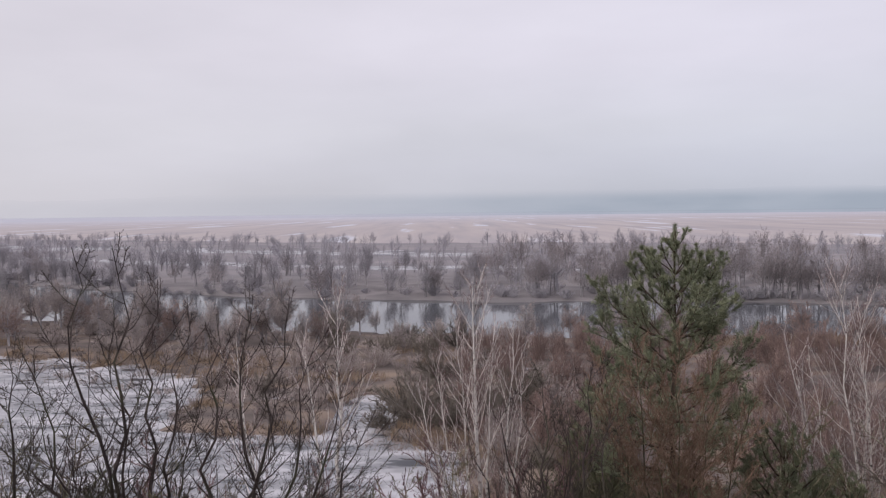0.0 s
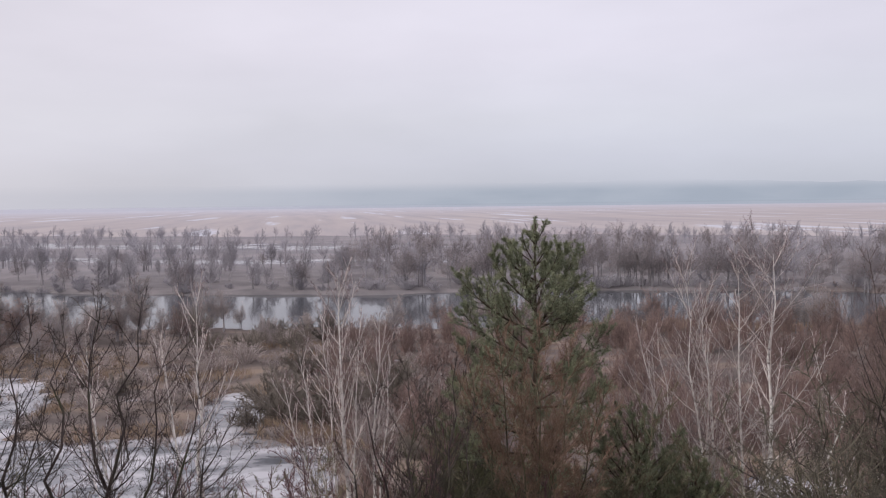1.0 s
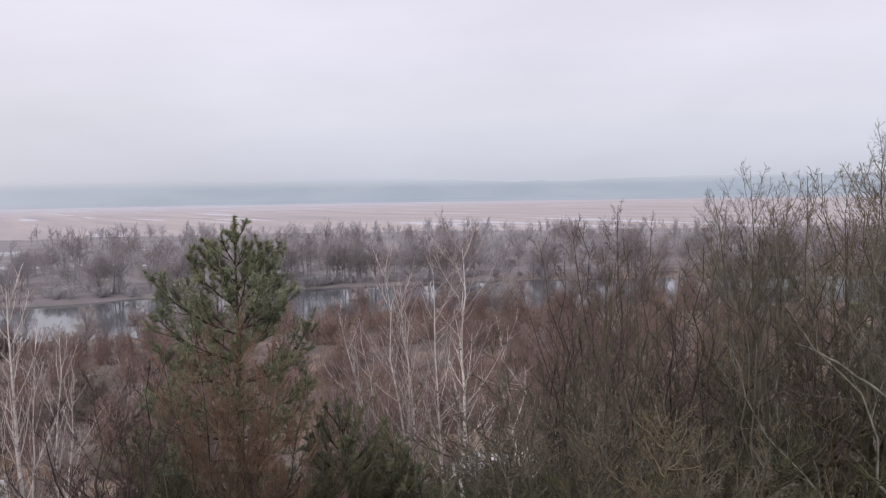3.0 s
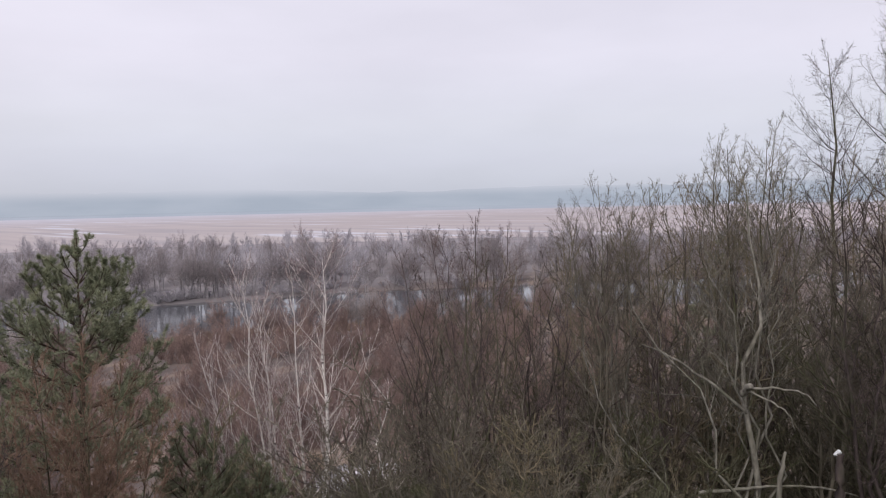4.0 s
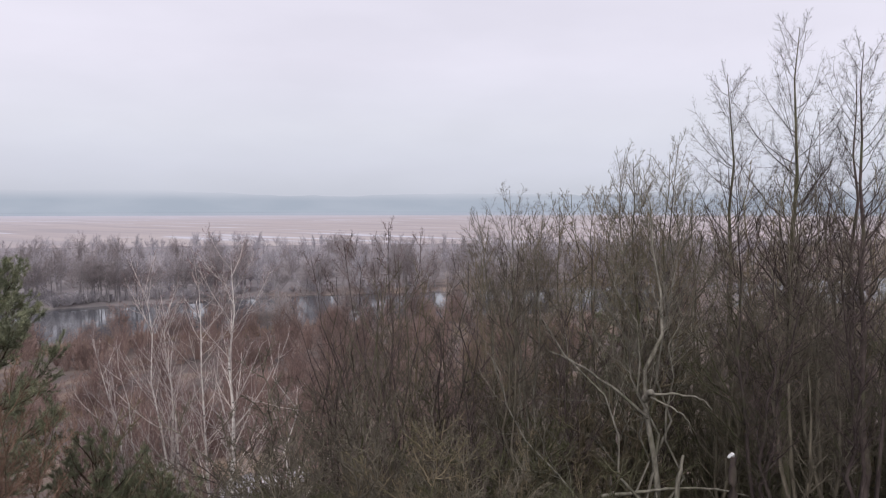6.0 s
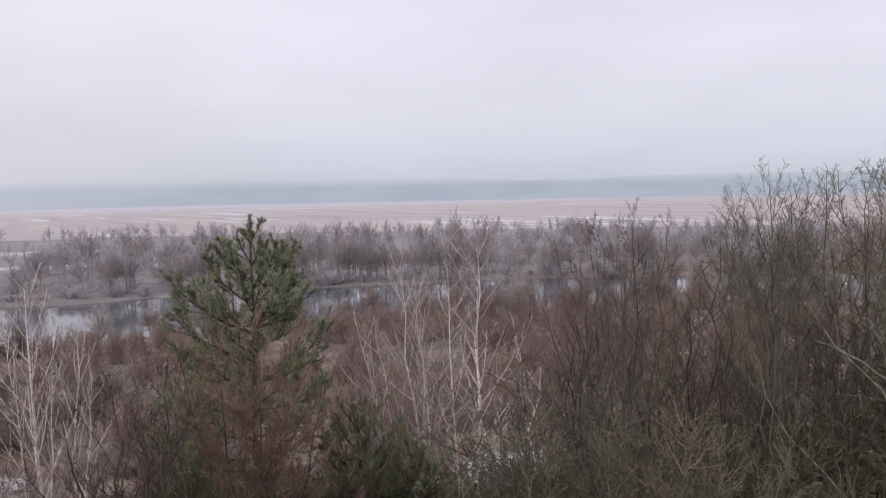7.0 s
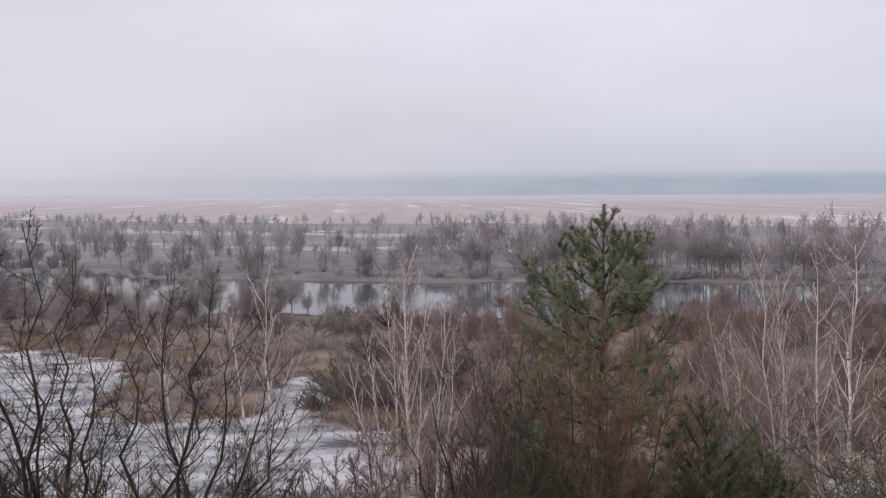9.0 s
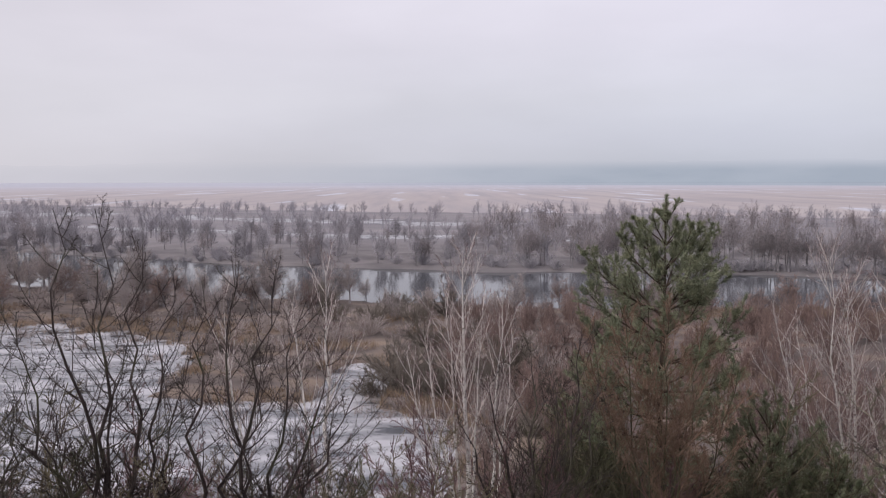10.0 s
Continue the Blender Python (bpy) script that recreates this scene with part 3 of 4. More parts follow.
bare_tree("birch_tree", "leaning pale birch with fanned bare stems", (8.5, 15.08),
          [((7.79, 15.47, 20.45), 0.052), ((8.1, 15.3, 19.9), 0.05)], BIRCH, 26, **dict(WHITE, n=(30, 9, 8), angle=(36, 32, 32)))
bare_tree("birch_tree", "thin white birch with a straight stem", (8.13, 15.29), [((8.3, 15.27, 19.5), 0.055)], BIRCH, 30, **dict(WHITE, angle=(40, 32, 32)))
bare_tree("birch_tree", "low pale birch leaning out over the slope", (8.2, 15.05),
          [((6.8, 15.7, 19.4), 0.062), ((6.75, 15.7, 18.2), 0.042), ((7.15, 15.4, 18.9), 0.04), ((6.7, 15.6, 17.4), 0.034), ((7.0, 15.3, 17.7), 0.034)], BIRCH, 27,
          **dict(WHITE, angle=(32, 30, 30), bow=1.1, n=(22, 9, 8)))
bare_tree("birch_tree", "thin crooked birch at the edge of the thicket", (10.25, 14.3), [((10.41, 14.22, 19.2), 0.045)], BIRCH, 28, **dict(WHITE, sway=0.04, n=(15, 8, 8)))

# the pine and the saplings round it
pine("pine_tree", "young green pine with upturned tufted branches", (4.26, 14.6), (4.30, 14.6, 21.55), 31, 10,
     lambda d: min(0.14 + 0.85 * d, 1.72 + 0.05 * d), 0.40, tuft=56, spread_at=(46, 62), droop=11.0)
pine("pine_sapling", "small dark green pine sapling low on the slope", (6.3, 14.5), (6.3, 14.5, 17.55), 32, 6, lambda d: min(0.6 + 0.6 * d, 1.4), 0.36, tuft=40)
pine("pine_sapling", "low bushy green pine sapling among birches", (7.3, 14.0), (7.3, 14.0, 17.0), 37, 6, lambda d: min(0.35 + 0.7 * d, 1.4), 0.38, tuft=34)
pine("spruce_tree", "dark narrow young spruce among bare trees", (19.2, 11.1), (19.2, 11.1, 21.1), 36, 12, lambda d: min(0.1 + 0.32 * d, 0.9), 0.45, tuft=30, spread_at=(60, 75), category="spruce tree", droop=2.0)
crowned_tree("rowan_bush", "reddish-brown leafless bush in front of the pine", (3.42, 11.8),
             [((3.52, 11.8, 20.35), 0.62, 2.3, 0.034), ((2.9, 11.95, 20.2), 0.62, 2.3, 0.032), ((2.4, 12.05, 19.9), 0.55, 2.1, 0.03), ((4.0, 11.65, 20.0), 0.6, 2.2, 0.032), ((4.5, 11.5, 19.3), 0.6, 2.0, 0.028),
              ((3.2, 11.7, 19.4), 0.75, 2.0, 0.03), ((3.9, 11.5, 19.0), 0.75, 2.0, 0.028)],
             ("brown_bark", "rowan_twig", "rowan_twig"), 33, 22, (13, 9), 0.0028, category="bush", bow=0.9, feet=0.05, crook=0.12, first=0.2)
bare_tree("alder_tree", "dark leafless sapling with forked stems", (1.5, 10.8),
          [((1.33, 10.72, 19.8), 0.042), ((0.75, 10.76, 19.3), 0.038), ((1.75, 10.7, 19.35), 0.036), ((2.1, 11.0, 19.9), 0.038), ((0.3, 10.7, 19.0), 0.034), ((2.4, 10.9, 19.2), 0.03)], ALDER, 34,
          **dict(SPRAWL, twig=0.0024, bow=0.9))

# the wooded brow to the right
crowned_tree("willow_tree", "dark purplish leafless tree with upswept crown", (11.5, 12.0),
             [((10.2, 13.1, 21.2), 0.7, 2.8, 0.05), ((9.9, 13.35, 20.2), 0.65, 2.4, 0.04), ((10.75, 12.7, 21.5), 0.75, 3.2, 0.046), ((11.2, 12.3, 21.1), 0.8, 3.2, 0.042)], PURPLE, 41, 24, (10, 8), bow=1.1, crook=0.09)
crowned_tree("willow_tree", "tall thin dark leafless tree in the thicket", (12.6, 12.9),
             [((11.6, 13.6, 21.6), 0.6, 2.6, 0.05), ((12.3, 13.0, 21.9), 0.6, 3.0, 0.06), ((12.9, 12.6, 21.6), 0.65, 2.6, 0.045)], PURPLE, 42, 24, (10, 8), bow=1.2, crook=0.09)
crowned_tree("maple_tree", "leafless tree with a rounded fan of fine straight twigs", (11.85, 8.7),
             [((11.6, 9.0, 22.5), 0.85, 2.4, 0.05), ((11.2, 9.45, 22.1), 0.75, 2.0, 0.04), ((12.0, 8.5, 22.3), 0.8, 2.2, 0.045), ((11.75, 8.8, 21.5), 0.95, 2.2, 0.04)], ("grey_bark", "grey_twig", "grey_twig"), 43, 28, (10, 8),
             twig=0.0017, crook=0.05, rise=(1.2, 2.2), bow=1.3)
crowned_tree("maple_tree", "brown leafless tree of the bluff thicket", (13.6, 8.9),
             [((13.3, 9.1, 22.4), 0.8, 2.8, 0.05), ((12.7, 9.4, 22.1), 0.75, 2.6, 0.045), ((13.9, 8.6, 22.5), 0.8, 2.8, 0.045)], BROWN, 44, 24, (10, 8), twig=0.002)
oak = crowned_tree("oak_tree", "grey lichened crooked tree with pale twisting boughs", (11.98, 6.2),
                   [((11.95, 6.5, 22.85), 0.7, 2.6, 0.075), ((12.45, 6.05, 22.6), 0.65, 2.4, 0.04), ((11.5, 6.9, 22.1), 0.7, 2.6, 0.04), ((12.75, 5.6, 21.7), 0.7, 2.4, 0.034), ((11.3, 6.9, 20.9), 0.8, 2.0, 0.032)],
                   ("grey_bark", "grey_bark", "grey_twig"), 45, 22, (9, 6), twig=0.0021, crook=0.26, bow=2.4, sway=0.05, first=0.35)
crowned_tree("maple_tree", "leafless tree rising above the thicket", (15.0, 8.3),
             [((14.8, 8.5, 23.4), 0.9, 3.2, 0.06), ((15.4, 7.6, 23.7), 0.9, 3.2, 0.055), ((14.4, 7.9, 22.9), 0.85, 2.8, 0.045)], GREY, 46, 24, (10, 8), twig=0.002, crook=0.14)
crowned_tree("maple_tree", "brown leafless tree with an open twiggy top", (13.6, 7.3),
             [((13.2, 7.4, 23.1), 0.8, 2.8, 0.055), ((13.85, 7.0, 23.2), 0.8, 3.0, 0.05), ((12.8, 7.8, 22.6), 0.75, 2.6, 0.04)], BROWN, 56, 24, (10, 8), twig=0.002, crook=0.14)


def bough(points, r0, r1, parent, name="limb", m="grey_bark", sides=7):
    """A bent bough through a few world points."""
    p = np.array(points, float)
    t = np.linspace(0, len(p) - 1, 4 * len(p))
    P = np.stack([np.interp(t, np.arange(len(p)), p[:, k]) for k in range(3)], 1)
    P[1:-1] = (P[:-2] + 2 * P[1:-1] + P[2:]) / 4 + np.random.default_rng(len(P)).normal(0, 0.007, (len(P) - 2, 3))
    o = np.array(parent.location) if parent else P[0]
    r = np.linspace(r0, r1, len(P))
    P = np.concatenate([P[:1], P, P[-1:]])
    me = mesh_of(name, *tubes((P - o)[None], np.concatenate([[0.001], r, [0.001]])[None], sides), [MAT[m]])
    if parent:
        return part(name, me, parent)
    ob = new(name, me)
    ob.location = o
    return ob


bough([(11.42, 6.12, 19.0), (11.31, 5.99, 19.15), (11.26, 5.9, 19.2)], 0.055, 0.045, oak, "stub", "grey_bark", 9)
bough([(11.31, 5.99, 19.12), (11.48, 5.68, 19.17), (11.66, 5.3, 19.13), (11.74, 5.15, 18.95)], 0.024, 0.008, oak)
bough([(11.31, 5.99, 19.1), (11.5, 5.7, 18.95), (11.6, 5.5, 18.8), (11.64, 5.42, 18.55)], 0.018, 0.007, oak)
bough([(11.5, 6.1, 18.7), (11.1, 6.4, 19.15), (10.73, 6.95, 19.59), (10.5, 7.3, 19.75)], 0.03, 0.008, oak)
bare_tree("leaning_tree", "pale lichened stem leaning out of the thicket", (11.35, 5.1), [((10.4, 7.55, 20.9), 0.036)], ("grey_bark", "grey_bark", "grey_twig"), 54,
          n=(12, 7, 5), angle=(44, 44, 42), first=0.4, bow=1.0, wob=(0.14, 0.15, 0.14), twig=0.002, sway=0.05, r_limb=0.4)
bare_tree("leaning_tree", "thin pale leaning stem with mossy twigs", (10.55, 5.7), [((9.55, 7.95, 20.0), 0.03)], ("grey_bark", "grey_bark", "grey_twig"), 55,
          n=(12, 7, 5), angle=(46, 44, 42), first=0.35, bow=1.0, wob=(0.14, 0.15, 0.14), twig=0.002, sway=0.05, r_limb=0.4)
gs = ground_at(12.13, 5.95)
snag = tagged(bough([(12.12, 5.97, gs - 0.1), (12.13, 5.93, gs + 1.2), (12.15, 5.9, 17.6), (12.19, 5.83, 18.0)], 0.07, 0.022, None, "snag", "grey_bark", 9), "pale broken-off dead tree stump", "tree stump")
tagged(bough([(11.2, 6.75, 17.35), (11.75, 6.25, 17.42), (12.12, 5.97, 17.45), (12.7, 5.45, 17.40), (13.1, 5.1, 17.25)], 0.03, 0.012, None, "fallen_branch", "grey_bark", 7),
       "pale fallen branch caught against the dead stump", "branch")
# made-up stump that holds two white snow spots at this height
gs = ground_at(11.72, 4.8)
cut = tagged(bough([(11.7, 4.82, gs - 0.1), (11.72, 4.8, gs + 0.9), (11.72, 4.8, 18.31)], 0.10, 0.06, None, "tree_stump", "alder_bark", 11), "tall broken stump, added to carry caps of white snow", "tree stump")
m_snow, t_snow, b_snow = material("snow", 0.6, 0.3)
t_snow.links.new(ramp(t_snow, noise_at(t_snow, 9, 4), (0.35, (0.72, 0.73, 0.76)), (0.65, (0.86, 0.86, 0.88))), b_snow.inputs["Base Color"])
MAT["snow"] = m_snow
bough([(11.705, 4.83, 18.315), (11.715, 4.815, 18.345), (11.73, 4.795, 18.335)], 0.035, 0.022, cut, "snow_cap", "snow", 9)
bough([(11.66, 4.845, 18.30), (11.665, 4.84, 18.32), (11.67, 4.83, 18.31)], 0.022, 0.015, cut, "snow_cap", "snow", 7)
TALL = dict(limbs=38, n=(12, 9), twig=0.0015, bow=1.2, rise=(0.9, 1.7), fork=0.34, sway=0.012, crook=0.10, first=0.4)
crowned_tree("aspen_tree", "tall straight leafless aspen with an open crown", (18.75, 7.6), [((18.56, 8.02, 25.5), 1.4, 4.6, 0.12)], ("brown_bark", "alder_bark", "alder_twig"), 47, **dict(TALL, twig=0.0021))
crowned_tree("aspen_tree", "tall grey straight-trunked aspen with fine twigs", (13.45, 4.7), [((13.5, 4.6, 25.2), 1.3, 4.6, 0.10)], ("brown_bark", "alder_bark", "alder_twig"), 48, **dict(TALL, limbs=46))
crowned_tree("aspen_tree", "dark tall leafless aspen at the brow", (13.9, 3.6), [((13.87, 3.75, 24.9), 1.1, 4.6, 0.085)], ALDER, 49, **TALL)
crowned_tree("aspen_tree", "dark leafless aspen behind the taller ones", (16.5, 4.6), [((16.5, 4.6, 25.0), 1.0, 4.4, 0.09), ((17.0, 5.4, 24.0), 1.0, 4.0, 0.06)], ALDER, 52, **TALL)
crowned_tree("aspen_tree", "dark leafless aspen further along the brow", (14.5, 1.2), [((14.4, 1.1, 25.2), 1.0, 4.4, 0.09), ((14.9, 2.2, 24.2), 1.0, 4.0, 0.06)], ALDER, 53, **TALL)

# undergrowth of the bluff: a few thicket shrubs, repeated
rng = np.random.default_rng(50)
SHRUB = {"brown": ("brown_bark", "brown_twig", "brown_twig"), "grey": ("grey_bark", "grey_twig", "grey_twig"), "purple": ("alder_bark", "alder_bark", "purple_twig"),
         "dark": ("brown_bark", "brown_bark", "brown_bark"), "red": ("brown_bark", "brown_bark", "purple_twig"), "birch": ("birch_limb", "birch_twig", "birch_twig")}


def thicket_shrub(seed, kind, tall, count, wide=0.9, twig=0.0036, n=(20, 8, 6)):
    r = np.random.default_rng(seed)
    z0 = ground_at(40.0, -60.0) - 0.1
    heads = [((40 + r.normal(0, wide), -60 + r.normal(0, wide), z0 + tall * r.uniform(0.65, 1)), tall * r.uniform(0.16, 0.22), tall * r.uniform(0.55, 0.75), 0.03) for _ in range(count)]
    words = {"birch": "reddish leafless birch sapling on the bluff", "purple": "purplish leafless undergrowth shrub on the bluff"}
    return crowned_tree("birch_sapling" if kind == "birch" else "thicket_shrub", words.get(kind, "tangled brown leafless undergrowth shrub on the bluff"), (40.0, -60.0), heads, SHRUB[kind], seed,
                        n[0], n[1:], twig, first=0.1, feet=0.25, crook=0.16, split=False, rise=(0.2, 1.2), up=(0.2, 0.05), category="shrub", group="bluff saplings" if kind == "birch" else "bluff undergrowth")


protos = [thicket_shrub(61, "brown", 4.4, 4), thicket_shrub(62, "grey", 4.8, 4), thicket_shrub(63, "dark", 4.2, 4), thicket_shrub(64, "purple", 3.6, 4, 1.1)]
saplings = [thicket_shrub(65, "birch", 3.6, 3, 0.7, 0.004, (15, 7, 5)), thicket_shrub(66, "birch", 2.8, 3, 0.8, 0.004, (15, 7, 5))]


def brow_tree(seed, kind, label):
    """A whole tree of the wooded brow, 7 m tall, to be repeated."""
    r = np.random.default_rng(seed)
    z0 = ground_at(40.0, -60.0) - 0.1
    heads = [((40 + r.normal(0, 0.5), -60 + r.normal(0, 0.5), z0 + 7 * (1 - 0.16 * k * r.random())), r.uniform(0.75, 1.1), r.uniform(3.2, 4.6), 0.05) for k in range(3)]
    return crowned_tree("thicket_tree", label, (40.0, -60.0), heads, SHRUB[kind], seed, 22, (9, 6), 0.0024, first=0.15, feet=0.12, crook=0.13, split=False, group="trees of the brow")


brow = [brow_tree(67, "brown", "brown leafless tree among the brow thicket"), brow_tree(68, "red", "reddish-brown leafless tree among the brow thicket"),
        brow_tree(69, "grey", "grey leafless tree among the brow thicket"), brow_tree(60, "purple", "purplish leafless tree among the brow thicket")]


def spread(x, y, size, turn, proto, lift=-0.1):
    return copy_thing(proto, pose(x, y, ground_at(x, y) + lift, 0, 0, turn) @ Matrix.Diagonal((size, size, size, 1)))


def drop(protos):
    for p in protos:
        for o in (*p.children_recursive, p):
            bpy.data.objects.remove(o)


def roofline(a):
    """How steeply the thicket's top rises above or sinks below the eye, by the bearing in degrees."""
    return np.interp(a, (30, 38, 42, 46, 52, 58, 64, 70, 90), (-0.18, -0.14, -0.105, -0.08, -0.055, -0.02, 0.02, 0.05, 0.07))


def canopy(a):
    """The same for the trees that stand out of the thicket."""
    return np.interp(a, (36, 38, 41, 44, 47, 51, 54, 57, 60, 64, 70, 90), (-0.10, -0.075, -0.055, -0.03, -0.04, -0.005, -0.01, 0.02, 0.045, 0.06, 0.08, 0.09))


for k in range(42):
    a = 38 + 45 * (k + rng.random()) / 42
    d = rng.uniform(12.5, 17) if k % 2 else rng.uniform(17, 26)
    if 57 < a < 68 and d < 15:
        d += 3
    x, y = d * math.sin(radians(a)), d * math.cos(radians(a))
    size = (22 + d * (canopy(a) - rng.uniform(0, 0.055)) - ground_at(x, y) + 0.1) / 7
    spread(x, y, size, rng.uniform(0, 360), brow[(1, 3, 0, 1)[k % 4] if a < 50 else (0, 2, 1, 2, 0, 3)[k % 6]])
drop(brow)

placed = 0
while placed < 95:
    a = rng.uniform(37, 92)
    d = (14.8 if a > 56 else 12.5) + 24 * rng.random() ** 1.7
    x, y = d * math.sin(radians(a)), d * math.cos(radians(a))
    g = ground_at(x, y)
    room = (22 + d * roofline(a) - g) / 4.9
    if room < 0.45 or g < 1.5:
        continue
    spread(x, y, min(room, rng.uniform(0.9, 1.4) if a < 44 else rng.uniform(1.0, 1.8)), rng.uniform(0, 360), protos[int(rng.integers(4)) if a < 50 else int(rng.integers(3))])
    placed += 1
for k in range(28):
    a, d = rng.uniform(36, 57), rng.uniform(9.3, 12)
    x, y = d * math.sin(radians(a)), d * math.cos(radians(a))
    spread(x, y, max((22 - rng.uniform(0.17, 0.27) * d - ground_at(x, y)) / 4.6, 0.3), rng.uniform(0, 360), protos[(2, 1, 2, 0)[k % 4]])
# thin cover of the slope below the brow, kept low
for k in range(75):
    d, a = 10.5 + 15 * rng.random() ** 1.3, rng.uniform(-36, 36)
    if a > 18:
        d = rng.uniform(18.5, 28)
    x, y = d * math.sin(radians(a)), d * math.cos(radians(a))
    room = (22 - rng.uniform(0.25, 0.33) * d - ground_at(x, y)) / 3.4
    spread(x, y, max(min(room, rng.uniform(0.7, 1.3)), 0.3), rng.uniform(0, 360), saplings[k % 2])
for x, y, size in ((-5.4, 8.6, 0.76), (-4.6, 8.2, 0.62), (-3.9, 8.6, 0.66), (-3.4, 8.1, 0.55), (-2.9, 8.5, 0.60), (-2.5, 8.0, 0.5), (-2.2, 8.8, 0.64), (-1.6, 8.2, 0.5), (-1.2, 8.6, 0.56), (-0.7, 8.3, 0.48), (-5.0, 9.6, 0.82),
                   (-0.3, 9.3, 0.56), (0.8, 10.2, 0.58), (0.3, 9.7, 0.52), (1.8, 11.2, 0.66), (2.6, 11.8, 0.8), (3.2, 13.6, 0.85), (4.3, 13.4, 0.9), (5.2, 13.9, 0.85), (4.9, 12.6, 0.88), (3.9, 12.4, 0.85), (6.6, 13.2, 0.85), (7.6, 12.9, 0.88),
                   (5.8, 13.6, 0.8), (6.9, 14.2, 0.9), (7.8, 13.8, 0.9), (8.6, 13.2, 0.9)):
    spread(x, y, size, rng.uniform(0, 360), protos[int(rng.choice((2, 2, 0, 3)))])
# dark cover at the foot of the pine
for k in range(74):
    x, y = rng.uniform(2.2, 13.2), rng.uniform(13.0, 19.0)
    d = math.hypot(x, y)
    spread(x, y, max((22 - rng.uniform(0.22, 0.31) * d - ground_at(x, y)) / 4.6, 0.3), rng.uniform(0, 360), protos[(2, 0, 2, 2)[k % 4]])
# brown brush under the pine and below the alders
for k in range(10):
    x, y = rng.uniform(2.6, 6.4), rng.uniform(13.4, 16.6)
    spread(x, y, (22 - rng.uniform(0.17, 0.25) * math.hypot(x, y) - ground_at(x, y)) / 4.4, rng.uniform(0, 360), protos[(2, 0, 2)[k % 3]])
for k in range(20):
    x, y = rng.uniform(-6.6, -0.6), rng.uniform(8.6, 11.5)
    spread(x, y, max((22 - rng.uniform(0.27, 0.36) * math.hypot(x, y) - ground_at(x, y)) / 4.4, 0.3), rng.uniform(0, 360), protos[(0, 2, 3)[k % 3]])
drop(protos + saplings)


# ---- flood plain: willow bushes and bank trees ----
def bush_proto(seed, twigs, tall, wide, count, name, label, category, group, n=(6, 5), thick=0.032):
    """A rounded leafless bush: a fan of stems and a haze of twigs."""
    r = np.random.default_rng(seed)
    a, s = r.random(count) * 6.283, np.sqrt(r.random(count)) * wide * 0.5
    top = np.stack([s * np.cos(a), s * np.sin(a), tall * np.sqrt(np.clip(1.05 - (s / (wide * 0.55)) ** 2, 0.15, 1)) * r.uniform(0.75, 1, count)], 1)
    t = np.linspace(0, 1, 5)[None, :, None]
    foot = top * [0.25, 0.25, 0]
    P = foot[:, None] + (top - foot)[:, None] * np.concatenate([t ** 1.1, t ** 1.1, t ** 0.9], 2) + r.normal(0, 0.03 * tall, (count, 5, 3)) * t
    R = np.broadcast_to(np.linspace(thick * 1.6, thick, 5), (count, 5))
    A, RA, _ = shoots(r, P, R, n[0], 0.10, 1.0, 40, 0.42, 3, 0.4, 0.10, 0.8, thick * 0.9, 0.5)
    B, RB, _ = shoots(r, A, RA, n[1], 0.1, 1.0, 42, 0.55, 2, 0.3, 0.08, 0.8, thick * 0.7, 0.4)
    return tagged(new(name, mesh_of(name, *joined(tubes(P, R, 4), tubes(A, RA, 3), tubes(B, RB, 3)), [MAT[twigs]])), label, category, group)


def dome(r, tall, stems, limbs, twigs, thick, wide=0.34, bare=0.12):
    """Trunks and twigs of a broad leafless crown: limbs that reach up and out into a rounded head, and fine twigs all along them."""
    feet = r.normal(0, 0.03 * tall, (stems, 3)) * [1, 1, 0] * (stems > 1)
    lean = r.normal(0, 0.08 * tall, (stems, 2)) * (stems > 1)
    t = np.linspace(0, 1, 6)[None, :, None]
    heads = np.c_[lean, np.full(stems, 0.72 * tall)]
    P = feet[:, None] + (heads - feet)[:, None] * np.concatenate([t ** 1.3, t ** 1.3, t], 2) + r.normal(0, 0.008 * tall, (stems, 6, 3)) * t
    R = np.broadcast_to((0.09 + 0.011 * tall) / stems ** 0.35 * np.linspace(1, 0.3, 6), (stems, 6))
    a, u = r.random(limbs) * 6.283, r.random(limbs)
    s = np.sqrt(r.uniform(0.15, 1, limbs))
    up = np.sqrt(np.clip(1 - s ** 2, 0, 1)) * r.uniform(0.6, 1.0, limbs) - 0.5 * (s > 0.6) * r.random(limbs)
    tip = np.stack([wide * tall * s * np.cos(a), wide * tall * s * np.sin(a), tall * (0.46 + 0.54 * up)], 1)
    which = r.integers(0, stems, limbs)
    k = np.clip(bare + (0.72 - bare) * (u * 0.5 + 0.5 * (tip[:, 2] / tall - 0.3) / 0.7), bare, 0.72) / 0.72 * 5
    i = np.clip(k.astype(int), 0, 4)
    base = P[which, i] + (P[which, i + 1] - P[which, i]) * (k - i)[:, None]
    q = np.linspace(0, 1, 5)[None, :, None]
    A = base[:, None] + (tip - base)[:, None] * np.concatenate([q ** 0.8, q ** 0.8, q ** 1.15], 2) + r.normal(0, 0.012 * tall, (limbs, 5, 3)) * q
    RA = np.broadcast_to(thick * np.linspace(2.6, 1.1, 5), (limbs, 5))
    B, RB, _ = shoots(r, A, RA, twigs[0], 0.12, 1.0, 44, 0.36, 3, 0.7, 0.10, 0.7, thick, 0.45)
    C, RC, _ = shoots(r, B, RB, twigs[1], 0.1, 1.0, 44, 0.6, 2, 0.5, 0.1, 0.8, thick * 0.8, 0.35)
    return joined(tubes(P, R, 6), tubes(A, RA, 3)), joined(tubes(B, RB, 3), tubes(C, RC, 3))


